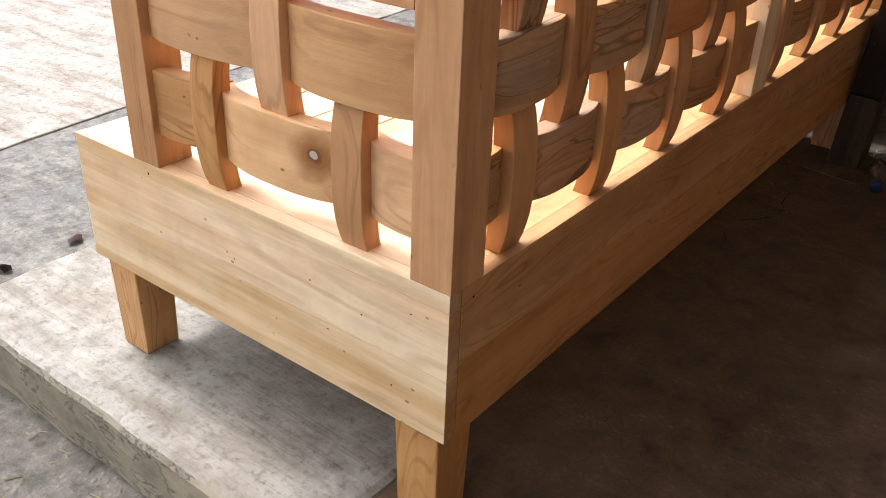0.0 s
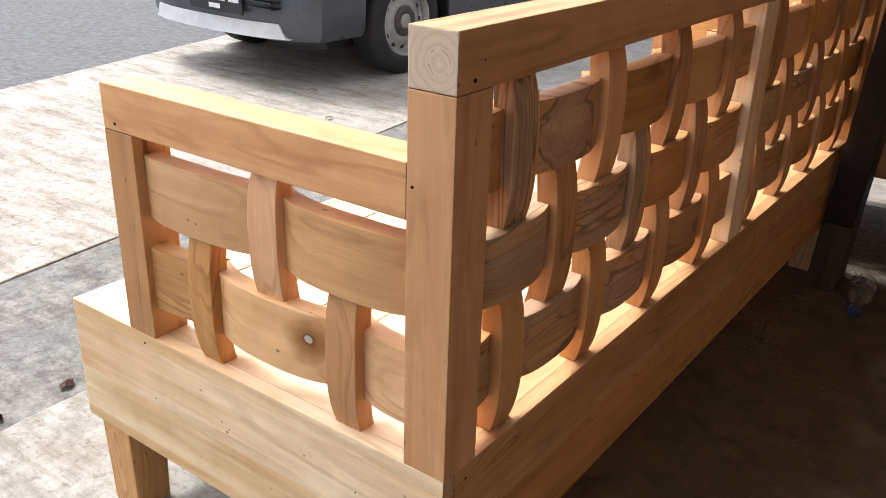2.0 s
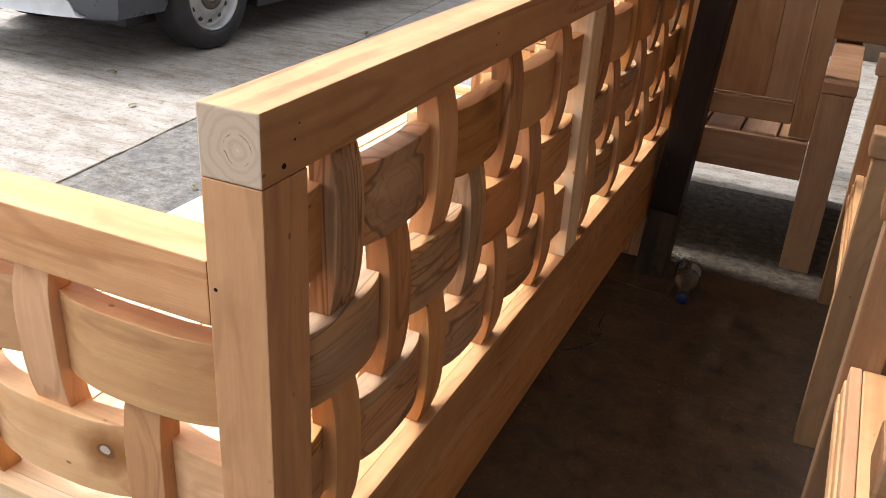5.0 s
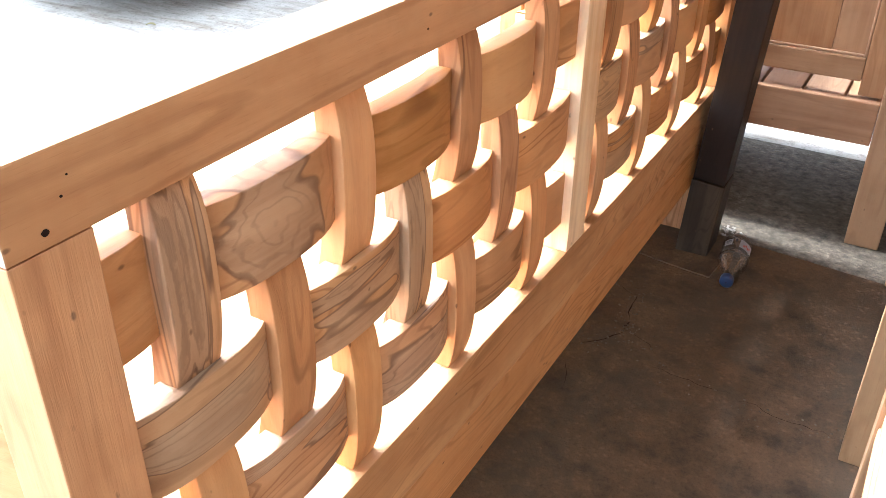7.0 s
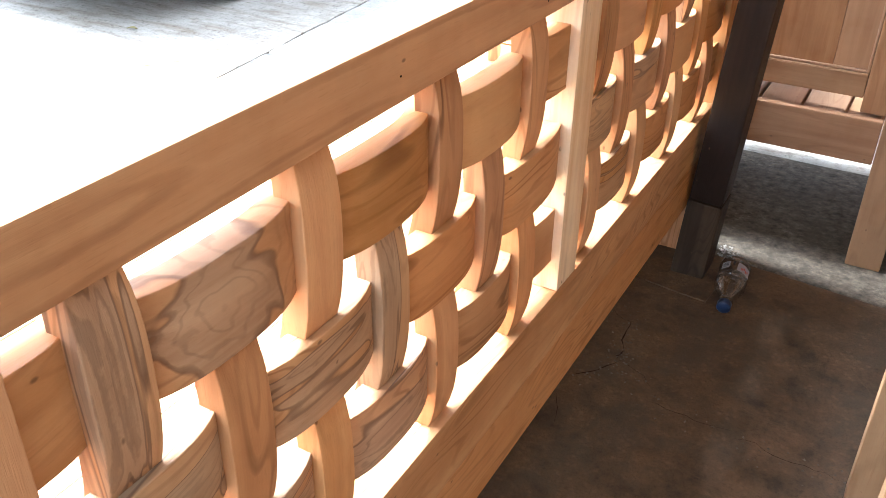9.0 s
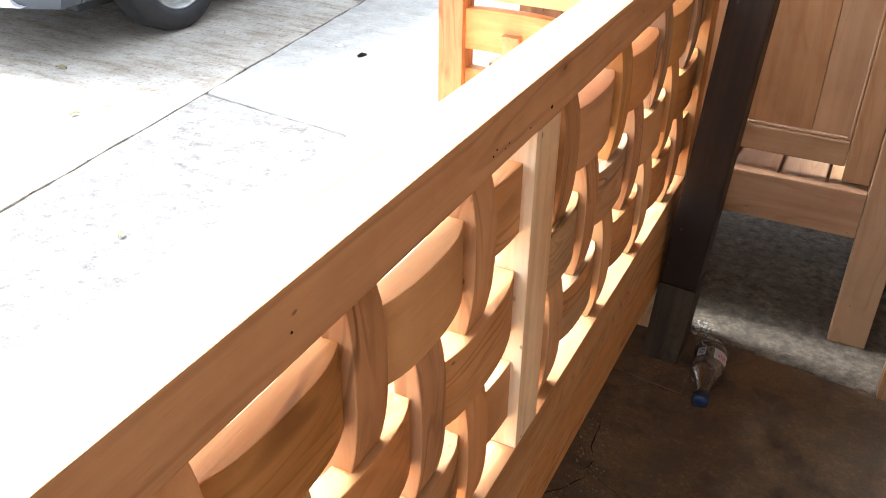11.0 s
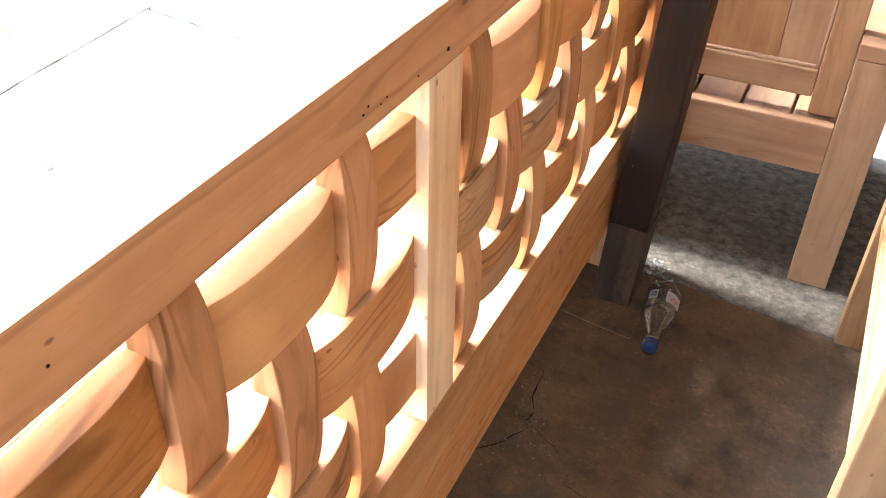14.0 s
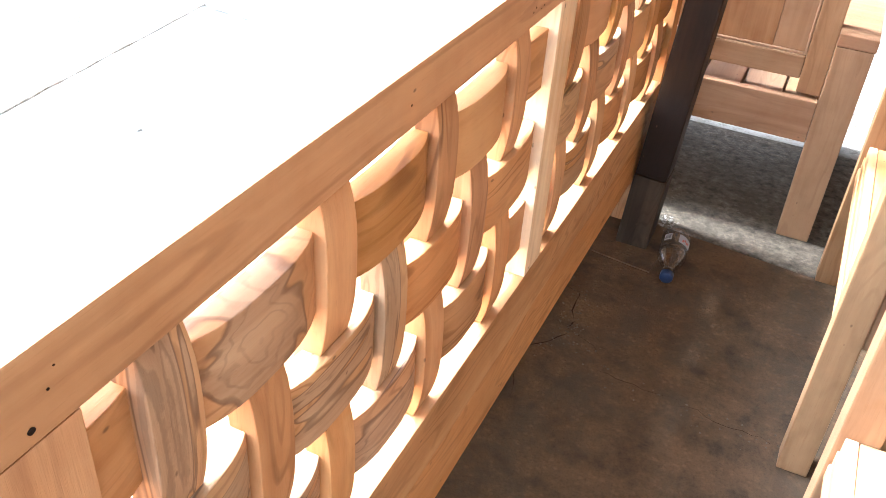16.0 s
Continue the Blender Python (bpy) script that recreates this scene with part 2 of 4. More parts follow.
def concrete(name, light, dark, patch, speck=0.0, rough=0.85, relief=0.004, brushed=0.0, scale=1.0, stain=None, smear=0.0, lichen=0.0):
    m, nt, ns, ln, bsdf = material(name)
    tc = ns.new("ShaderNodeTexCoord")
    big = node(nt, "ShaderNodeTexNoise", Scale=2.1 * scale, Detail=6.0, Roughness=0.62)
    mid = node(nt, "ShaderNodeTexNoise", Scale=11.0 * scale, Detail=6.0, Roughness=0.65)
    fine = node(nt, "ShaderNodeTexNoise", Scale=95.0, Detail=4.0, Roughness=0.7)
    for n in (big, mid, fine):
        ln.new(tc.outputs["Object"], n.inputs["Vector"])
    c = mixc(nt, dark, light, ramp_of(nt, mid.outputs["Fac"], 0.32, 0.66))
    c = mixc(nt, c, patch, math_node(nt, "MULTIPLY", ramp_of(nt, big.outputs["Fac"], 0.5, 0.68), 0.75))
    c = mixc(nt, c, (0.55, 0.52, 0.5), math_node(nt, "MULTIPLY", ramp_of(nt, fine.outputs["Fac"], 0.52, 0.70), 0.65), "MULTIPLY")
    hgt = math_node(nt, "ADD", math_node(nt, "MULTIPLY", fine.outputs["Fac"], 0.5), mid.outputs["Fac"])
    if stain:
        # dusty grey scuffs, fine grit and swirled rims of dried spills
        st = noise_of(nt, tc.outputs["Object"], 4.6, 8.0, 0.72, 0.6)
        c = mixc(nt, c, stain, math_node(nt, "MULTIPLY", ramp_of(nt, st, 0.5, 0.57), 0.65))
        sw = noise_of(nt, tc.outputs["Object"], 6.0, 4.0, 0.6, 1.4)
        c = mixc(nt, c, tuple(x * 1.5 for x in patch), math_node(nt, "MULTIPLY", math_node(nt, "MULTIPLY", ramp_of(nt, sw, 0.49, 0.52), ramp_of(nt, sw, 0.56, 0.53)), 0.10))
        grit = noise_of(nt, tc.outputs["Object"], 240.0, 3.0, 0.7)
        c = mixc(nt, c, (0.62, 0.6, 0.58), math_node(nt, "MULTIPLY", ramp_of(nt, grit, 0.5, 0.68), 0.7), "MULTIPLY")
        c = mixc(nt, c, tuple(min(1, x * 2.0) for x in light), math_node(nt, "MULTIPLY", ramp_of(nt, grit, 0.68, 0.74), 0.6))
        hgt = math_node(nt, "ADD", hgt, math_node(nt, "MULTIPLY", grit, 0.5))
    if speck:
        v = node(nt, "ShaderNodeTexVoronoi", Scale=70.0)
        ln.new(tc.outputs["Object"], v.inputs["Vector"])
        mask = math_node(nt, "MULTIPLY", ramp_of(nt, v.outputs["Distance"], 0.45, 0.15), ramp_of(nt, mid.outputs["Fac"], 0.42, 0.6))
        c = mixc(nt, c, tuple(min(1, x * 1.6) for x in light), math_node(nt, "MULTIPLY", mask, speck))
        hgt = math_node(nt, "ADD", hgt, math_node(nt, "MULTIPLY", mask, 0.5))
    if smear:
        # trowel marks, scuffs and worn flecks
        sm = noise_of(nt, mapping(nt, tc.outputs["Object"], (3.2, 15, 1), (0, 0, 0), (0, 0, radians(24))), 1.0, 6.0, 0.68, 0.4)
        c = mixc(nt, c, (0.66, 0.60, 0.53), math_node(nt, "MULTIPLY", ramp_of(nt, sm, 0.47, 0.64), smear), "MULTIPLY")
        fl = noise_of(nt, tc.outputs["Object"], 42.0, 5.0, 0.7)
        c = mixc(nt, c, (0.55, 0.52, 0.49), math_node(nt, "MULTIPLY", ramp_of(nt, fl, 0.54, 0.64), smear * 0.8), "MULTIPLY")
        hgt = math_node(nt, "ADD", hgt, sm)
    if brushed:
        b = node(nt, "ShaderNodeTexNoise", Scale=1.0, Detail=4.0, Roughness=0.7)
        bm_ = ns.new("ShaderNodeMapping")
        bm_.inputs["Scale"].default_value = (4, 130, 1)
        bm_.inputs["Rotation"].default_value = (0, 0, radians(-8))
        ln.new(tc.outputs["Object"], bm_.inputs["Vector"])
        ln.new(bm_.outputs[0], b.inputs["Vector"])
        c = mixc(nt, c, (0.7, 0.67, 0.64), math_node(nt, "MULTIPLY", ramp_of(nt, b.outputs["Fac"], 0.48, 0.7), brushed), "MULTIPLY")
        hgt = math_node(nt, "ADD", hgt, math_node(nt, "MULTIPLY", b.outputs["Fac"], 0.8))
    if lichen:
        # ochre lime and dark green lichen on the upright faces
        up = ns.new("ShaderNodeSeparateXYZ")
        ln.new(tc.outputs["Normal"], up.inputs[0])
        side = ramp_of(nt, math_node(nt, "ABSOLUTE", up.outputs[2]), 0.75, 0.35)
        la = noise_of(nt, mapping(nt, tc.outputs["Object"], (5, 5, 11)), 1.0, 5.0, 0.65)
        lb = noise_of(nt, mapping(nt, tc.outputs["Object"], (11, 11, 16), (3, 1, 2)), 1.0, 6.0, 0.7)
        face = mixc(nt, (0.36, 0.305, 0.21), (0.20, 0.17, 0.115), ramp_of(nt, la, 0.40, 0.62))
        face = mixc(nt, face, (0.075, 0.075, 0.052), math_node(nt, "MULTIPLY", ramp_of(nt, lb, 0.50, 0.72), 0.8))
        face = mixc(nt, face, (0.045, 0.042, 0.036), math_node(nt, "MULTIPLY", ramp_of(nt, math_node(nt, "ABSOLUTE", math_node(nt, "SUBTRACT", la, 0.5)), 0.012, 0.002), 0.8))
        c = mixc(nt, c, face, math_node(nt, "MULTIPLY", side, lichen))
    ln.new(c, bsdf.inputs["Base Color"])
    bsdf.inputs["Roughness"].default_value = rough
    bsdf.inputs["Specular IOR Level"].default_value = 0.35
    bump(nt, hgt, 0.55, relief, bsdf)
    return m


def plain(name, colour, rough=0.5, metal=0.0, grime=0.25, scale=14.0, spec=0.5):
    m, nt, ns, ln, bsdf = material(name)
    tc = ns.new("ShaderNodeTexCoord")
    n = node(nt, "ShaderNodeTexNoise", Scale=scale, Detail=5.0, Roughness=0.6)
    ln.new(tc.outputs["Object"], n.inputs["Vector"])
    c = mixc(nt, colour, tuple(x * (1 - grime) for x in colour), ramp_of(nt, n.outputs["Fac"], 0.4, 0.7))
    ln.new(c, bsdf.inputs["Base Color"])
    ln.new(math_node(nt, "ADD", math_node(nt, "MULTIPLY", n.outputs["Fac"], 0.2), rough - 0.1), bsdf.inputs["Roughness"])
    bsdf.inputs["Metallic"].default_value = metal
    bsdf.inputs["Specular IOR Level"].default_value = spec
    return m


TEAK = wood("teak_sanded", (0.6, 0.342, 0.15), (0.47, 0.24, 0.092), 0.38, 0.3, 16.0)
TEAK_PLAIN = wood("teak_plain", (0.60, 0.335, 0.138), (0.52, 0.272, 0.102), 0.12, 0.05, 7.0, (1.6, 9, 9), knots=0.15)
TEAK_PALE = wood("teak_pale", (0.70, 0.425, 0.212), (0.57, 0.312, 0.142), 0.24, 0.08, 9.0)
TEAK_POST = wood("teak_post", (0.65, 0.36, 0.15), (0.50, 0.247, 0.094), 0.26, 0.12, 8.0, (1.4, 13, 13), knots=0.45)
TEAK_SAP = wood("teak_sapwood", (0.84, 0.675, 0.46), (0.66, 0.435, 0.235), 0.22, 0.14, 8.0, (1.1, 11, 11), knots=0.3)
TEAK_RED = wood("teak_orange", (0.52, 0.279, 0.118), (0.385, 0.192, 0.076), 0.36, 0.6, 13.0)
TEAK_KNOT = wood("teak_with_knot", (0.73, 0.475, 0.265), (0.60, 0.352, 0.18), 0.22, 0.05, 10.0, knot=(0.071, 0.012, 0.036), knots=0.1)
TEAK_PITH = wood("teak_with_pith", (0.58, 0.335, 0.15), (0.475, 0.252, 0.103), 0.36, 0.12, 8.0, pith=True)
TEAK_STREAK = wood("teak_streaked", (0.58, 0.345, 0.16), (0.45, 0.246, 0.105), 0.4, 0.35, 15.0, (3.0, 12, 12), figure=((1.4, 20, 20), 0.85, 15.0), knots=0.2)
TEAK_BURL = wood("teak_burl", (0.56, 0.332, 0.156), (0.43, 0.236, 0.104), 0.3, 0.2, 11.0, (7.5, 13, 13), figure=((7, 12, 12), 0.95, 17.0, (-0.014, 0.0, 0.05)), knots=0.0)
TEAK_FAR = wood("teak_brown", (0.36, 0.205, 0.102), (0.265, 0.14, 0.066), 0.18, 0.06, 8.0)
OLD_WOOD = wood("old_dark_wood", (0.036, 0.0185, 0.0095), (0.0145, 0.0078, 0.0046), 0.3, 0.1, rough=0.62, spread=0.05)
DUSTY_WOOD = wood("dusty_wood", (0.060, 0.040, 0.024), (0.026, 0.017, 0.0105), 0.3, 0.1, rough=0.7, spread=0.05)
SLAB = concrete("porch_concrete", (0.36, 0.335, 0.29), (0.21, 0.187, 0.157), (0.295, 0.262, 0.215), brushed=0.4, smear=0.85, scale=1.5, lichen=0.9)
FLOOR = concrete("worn_dark_floor", (0.123, 0.072, 0.035), (0.047, 0.029, 0.0158), (0.14, 0.080, 0.038), speck=0.3, rough=0.75, relief=0.003, scale=1.3, stain=(0.072, 0.049, 0.029))
# Shade under the far bench is put into this colour; the concrete is lighter.
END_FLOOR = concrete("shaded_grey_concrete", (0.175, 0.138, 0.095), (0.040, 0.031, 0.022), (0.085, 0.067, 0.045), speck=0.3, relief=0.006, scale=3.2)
YARD = concrete("bright_yard_concrete", (0.37, 0.335, 0.288), (0.27, 0.24, 0.203), (0.42, 0.385, 0.335), relief=0.005, smear=0.95)
MOTTLED = concrete("mottled_old_concrete", (0.245, 0.226, 0.196), (0.088, 0.083, 0.075), (0.14, 0.133, 0.121), speck=0.3, relief=0.008, scale=2.2, smear=0.7)
GREY_SLAB = concrete("smooth_grey_concrete", (0.36, 0.34, 0.31), (0.27, 0.252, 0.228), (0.39, 0.365, 0.33), smear=0.4)
ASPHALT = concrete("asphalt", (0.125, 0.123, 0.12), (0.055, 0.055, 0.057), (0.11, 0.108, 0.105), speck=0.55, relief=0.007, scale=2.0)
DIRT = concrete("dirty_ground", (0.15, 0.132, 0.108), (0.055, 0.048, 0.039), (0.11, 0.095, 0.076), speck=0.45, relief=0.012, scale=2.4)
PLASTER = concrete("brown_plaster", (0.18, 0.127, 0.086), (0.135, 0.094, 0.064), (0.158, 0.112, 0.075), relief=0.002)
CREAM = concrete("stained_plaster", (0.20, 0.145, 0.10), (0.15, 0.108, 0.074), (0.175, 0.126, 0.087), relief=0.002)
TEAK_MID = wood("teak_mid_brown", (0.37, 0.222, 0.116), (0.285, 0.16, 0.08), 0.18, 0.1, 9.0)
SCREW = plain("dark_screw_hole", (0.025, 0.015, 0.010), 0.9, spec=0.1)
TYRE = plain("tyre_rubber", (0.022, 0.022, 0.023), 0.75)
DARK_STEEL = plain("dull_dark_steel", (0.12, 0.10, 0.085), 0.6, 0.5, 0.4, 40.0)
RIM = plain("steel_rim", (0.42, 0.42, 0.41), 0.4, 0.6)
CAR_GREY = plain("grey_car_paint", (0.085, 0.095, 0.115), 0.3, 0.3, 0.15, 5.0)
SILVER = plain("silver_bumper_paint", (0.62, 0.63, 0.64), 0.35, 0.2, 0.2, 8.0)
BLACK = plain("black_plastic", (0.02, 0.02, 0.022), 0.5)
WHITE = plain("white_paint", (0.75, 0.75, 0.75), 0.5)
BLUE = plain("blue_plastic_cap", (0.020, 0.038, 0.095), 0.35)
LABEL = plain("bottle_label_paper", (0.42, 0.40, 0.39), 0.5)
RED = plain("red_print", (0.55, 0.1, 0.07), 0.5)
ROOFING = plain("roof_sheet", (0.16, 0.14, 0.12), 0.7)
LEAF = plain("grass_green", (0.07, 0.12, 0.03), 0.6, 0, 0.5, 30.0)
RUST = plain("rust_brown_leaf", (0.10, 0.042, 0.028), 0.7)
DRY = plain("dry_leaf", (0.30, 0.25, 0.10), 0.7)
GLASS_DARK = plain("dark_glass", (0.01, 0.012, 0.014), 0.08)
PET, pnt, pns, pln, pb = material("clear_plastic")
pns.remove(pb)
clear, shine, blend, edge = (pns.new(k) for k in ("ShaderNodeBsdfTransparent", "ShaderNodeBsdfGlossy", "ShaderNodeMixShader", "ShaderNodeLayerWeight"))
clear.inputs["Color"].default_value = (0.90, 0.915, 0.92, 1)
shine.inputs["Roughness"].default_value = 0.12
shine.inputs["Color"].default_value = (0.8, 0.82, 0.84, 1)
edge.inputs["Blend"].default_value = 0.35
pln.new(math_node(pnt, "ADD", math_node(pnt, "MULTIPLY", edge.outputs["Facing"], 0.55), 0.08), blend.inputs["Fac"])
pln.new(clear.outputs[0], blend.inputs[1])
pln.new(shine.outputs[0], blend.inputs[2])
pln.new(blend.outputs[0], pns["Material Output"].inputs["Surface"])


# ---- builders ----
def mesh_of(name, bm, mat, smooth=False):
    bmesh.ops.recalc_face_normals(bm, faces=bm.faces)
    me = bpy.data.meshes.new(name)
    bm.to_mesh(me)
    bm.free()
    me.materials.append(mat)
    if smooth:
        for p in me.polygons:
            p.use_smooth = True
    return me


def part(name, bm, mat, parent=None, label="", m=None, smooth=False):
    ob = new(name, mesh_of(name, bm, mat, smooth))
    if m is not None:
        ob.matrix_basis = m
    if parent is not None:
        ob.parent = parent
    if label:
        tagged(ob, label)
    return ob


def empty(name, label, category, m=None, group="", kind=""):
    ob = new(name)
    if m is not None:
        ob.matrix_basis = m
    return tagged(ob, label, category, group, kind)


def box_bm(size, bevel=0.003, segments=2, taper=None):
    bm = bmesh.new()
    bmesh.ops.create_cube(bm, size=1.0)
    for v in bm.verts:
        v.co = Vector((v.co.x * size[0], v.co.y * size[1], v.co.z * size[2]))
        if taper and v.co.x < 0:
            v.co.y *= taper
            v.co.z *= taper
    if bevel:
        bmesh.ops.bevel(bm, geom=bm.edges[:], offset=bevel, segments=segments, affect="EDGES", profile=0.6)
    return bm


AXES = {
    "x": Matrix.Identity(3),
    "y": Matrix(((0, -1, 0), (1, 0, 0), (0, 0, 1))),
    "z": Matrix(((0, 0, -1), (0, 1, 0), (1, 0, 0))),
}


def beam(name, lo, hi, axis, mat, parent=None, bevel=0.003, label="", taper=None, segments=2):
    """A board between two corners, its grain (local x) along the axis. taper: narrower at the low end."""
    lo, hi = Vector(lo), Vector(hi)
    d = hi - lo
    size = {"x": (d.x, d.y, d.z), "y": (d.y, d.x, d.z), "z": (d.z, d.y, d.x)}[axis]
    m = Matrix.Translation((lo + hi) / 2) @ AXES[axis].to_4x4()
    return part(name, box_bm(size, bevel, segments, taper), mat, parent, label, m)


def bow_bm(s0, s1, s2, f0, f1, f2, width, thick, narrow=0.1, count=16):
    """A strip along local x from s0 to s2, bowed out in local z to f1 at s1; its rim is rounded."""
    bm = bmesh.new()
    c = 0.0012
    rings = []
    for i in range(count + 1):
        s = s0 + (s2 - s0) * i / count
        if s < s1:
            v = (s - s1) / (s0 - s1) if s1 > s0 else 0.0
            f = f1 + (f0 - f1) * v ** 3
        else:
            v = (s - s1) / (s2 - s1) if s2 > s1 else 0
            f = f1 + (f2 - f1) * v ** 3
        w = width / 2 * (1 - narrow * v * v)
        t = thick / 2 * (1 - 0.12 * v * v)
        prof = [(-w + c, t), (w - c, t), (w - c * 0.3, t - c * 0.3), (w, t - c), (w, -t + c), (w - c, -t), (-w + c, -t), (-w, -t + c), (-w, t - c), (-w + c * 0.3, t - c * 0.3)]
        rings.append([bm.verts.new((s, y, f + z)) for y, z in prof])
    n = len(rings[0])
    for a, b in zip(rings, rings[1:]):
        for j in range(n):
            bm.faces.new((a[j], a[(j + 1) % n], b[(j + 1) % n], b[j]))
    bm.faces.new(rings[0])
    bm.faces.new(list(reversed(rings[-1])))
    return bm


def smooth_by_angle(ob, angle=0.3):
    me = ob.data
    for p in me.polygons:
        p.use_smooth = True
    bm = bmesh.new()
    bm.from_mesh(me)
    for e in bm.edges:
        e.smooth = len(e.link_faces) == 2 and e.calc_face_angle(0) < angle
    bm.to_mesh(me)
    bm.free()


def lathe(bm, profile, steps=32, axis="z"):
    rings = []
    for r, h in profile:
        ring = []
        for i in range(steps):
            a = 2 * math.pi * i / steps
            x, y = r * math.cos(a), r * math.sin(a)
            ring.append(bm.verts.new({"z": (x, y, h), "x": (h, x, y), "y": (x, h, y)}[axis]))
        rings.append(ring)
    for a, b in zip(rings, rings[1:]):
        for j in range(steps):
            bm.faces.new((a[j], a[(j + 1) % steps], b[(j + 1) % steps], b[j]))
    return rings


def screw_hole(parent, at, axis, r=0.0035):
    """A nail or screw hole, a thin dark uneven disc set into the wood."""
    bm = bmesh.new()
    rim = []
    for k in range(11):
        a = 2 * math.pi * k / 11
        q = r * (0.95 + 0.07 * math.sin(k * 2.3 + at[1] * 40))
        u, v = q * math.cos(a), q * math.sin(a) * 0.85
        rim.append([bm.verts.new({"x": (h, u, v), "y": (u, h, v)}[axis]) for h in (0.0004, -0.0004)])
    bm.faces.new([p[0] for p in rim])
    bm.faces.new([p[1] for p in rim])
    for k in range(11):
        a, b = rim[k], rim[(k + 1) % 11]
        bm.faces.new((a[0], a[1], b[1], b[0]))
    part("screw_hole", bm, SCREW, parent, "", Matrix.Translation(at))


# ---- large structure ----
def slab(name, outline, top, bottom, mat, label, edge=0.012, parent=None, wobble=0.0, seed=1, category="pavement"):
    """A cast slab from a plan outline; the rim is rounded, and worn where wobble is given."""
    rng = random.Random(seed)
    pts = []
    for (ax, ay), (bx, by) in zip(outline, outline[1:] + outline[:1]):
        n = max(1, int(math.hypot(bx - ax, by - ay) / 0.06)) if wobble else 1
        for i in range(n):
            q = i / n
            pts.append((ax + (bx - ax) * q + rng.uniform(-wobble, wobble), ay + (by - ay) * q + rng.uniform(-wobble, wobble)))
    bm = bmesh.new()
    cx, cy = sum(p[0] for p in pts) / len(pts), sum(p[1] for p in pts) / len(pts)

    def loop(inset, z):
        out = []
        n = len(pts)
        for i, (x, y) in enumerate(pts):
            (px, py), (qx, qy) = pts[i - 1], pts[(i + 1) % n]
            d = Vector((qx - px, qy - py))
            nrm = Vector((-d.y, d.x)).normalized() if d.length else Vector((0, 0))
            if nrm.dot(Vector((cx - x, cy - y))) < 0:
                nrm = -nrm
            out.append(bm.verts.new((x + nrm.x * inset, y + nrm.y * inset, z + (rng.uniform(-wobble, wobble) * 0.4 if wobble and inset == 0 else 0))))
        return out
    a, b, c, d = loop(0, bottom), loop(0, top - edge), loop(edge * 0.3, top - edge * 0.3), loop(edge, top)
    for p, q in ((a, b), (b, c), (c, d)):
        for i in range(len(p)):
            bm.faces.new((p[i], p[(i + 1) % len(p)], q[(i + 1) % len(p)], q[i]))
    bm.faces.new(d)
    bm.faces.new(a)
    ob = part(name, bm, mat, parent)
    return tagged(ob, label, category, kind="structure")


bm = bmesh.new()
bmesh.ops.create_grid(bm, x_segments=2, y_segments=2, size=220)
tagged(part("ground", bm, DIRT, m=pose(0, 0, -0.125)), "dusty grey-brown trodden ground", "ground", kind="structure")

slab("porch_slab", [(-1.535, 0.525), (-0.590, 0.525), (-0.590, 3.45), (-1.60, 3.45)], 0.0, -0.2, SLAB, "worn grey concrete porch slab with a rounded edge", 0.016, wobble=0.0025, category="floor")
slab("floor", [(-0.586, 0.525), (1.42, 0.525), (1.42, 2.325), (0.05, 2.458), (-0.586, 2.520)], 0.0, -0.2, FLOOR, "dark brown stained concrete floor of the porch", 0.004, seed=2, category="floor")
# Dark material carries the bench's shade; it stops where the bright floor begins.
slab("floor_end", [(-0.586, 2.525), (0.05, 2.463), (1.42, 2.330), (1.42, 3.20), (-0.586, 3.20)], 0.0, -0.2, END_FLOOR, "grey concrete floor at the porch's open end, darkened for shade", 0.006, seed=3, category="floor")


def crack_x(y):
    return -2.216 - 0.105 * (y - 1.16)


def kerb_x(y):
    return -4.22 - 0.22 * (y - 2.0)


slab("pavement_1", [(crack_x(-1.0) + 0.005, -1.0), (-1.62, -1.0), (-1.55, 0.5), (-1.615, 3.105), (crack_x(3.20) + 0.005, 3.20)], -0.022, -0.2, MOTTLED, "mottled weathered concrete strip with bare gravel", 0.004, wobble=0.004, seed=4)
slab("pavement_2", [(crack_x(3.21) + 0.008, 3.213), (-1.615, 3.118), (-1.61, 3.46), (-0.59, 3.465), (-0.59, 6.4), (crack_x(6.4) + 0.008, 6.4)], -0.018, -0.2, GREY_SLAB, "smooth grey concrete slab of the yard", 0.008, wobble=0.005, seed=5)
slab("pavement_3", [(kerb_x(-4), -4), (crack_x(-4.0), -4), (crack_x(6.2), 6.2), (kerb_x(5.9), 5.9)], -0.02, -0.2, YARD, "pale bright concrete yard beside the road", 0.004, wobble=0.005, seed=6)
slab("road", [(-30, -40), (kerb_x(-40) - 0.0, -40), (kerb_x(-4) + 0.01, -4), (kerb_x(9) + 0.01, 9), (kerb_x(40), 40), (-30, 40)], -0.04, -0.2, ASPHALT, "grey worn asphalt road", 0.01, seed=7, category="road")
# Pale slab starts where the shade under the bench ends.
slab("pavement_4", [(-0.583, 3.206), (3.0, 3.206), (3.0, 7.0), (-0.583, 7.0)], -0.012, -0.2, YARD, "pale concrete yard at the open end of the porch", 0.01, seed=8)


def wall(name, lo, hi, label, mat=PLASTER, category="wall"):
    lo, hi = Vector(lo), Vector(hi)
    return tagged(part(name, box_bm(hi - lo, 0.006), mat, m=Matrix.Translation((lo + hi) / 2)), label, category, kind="structure")


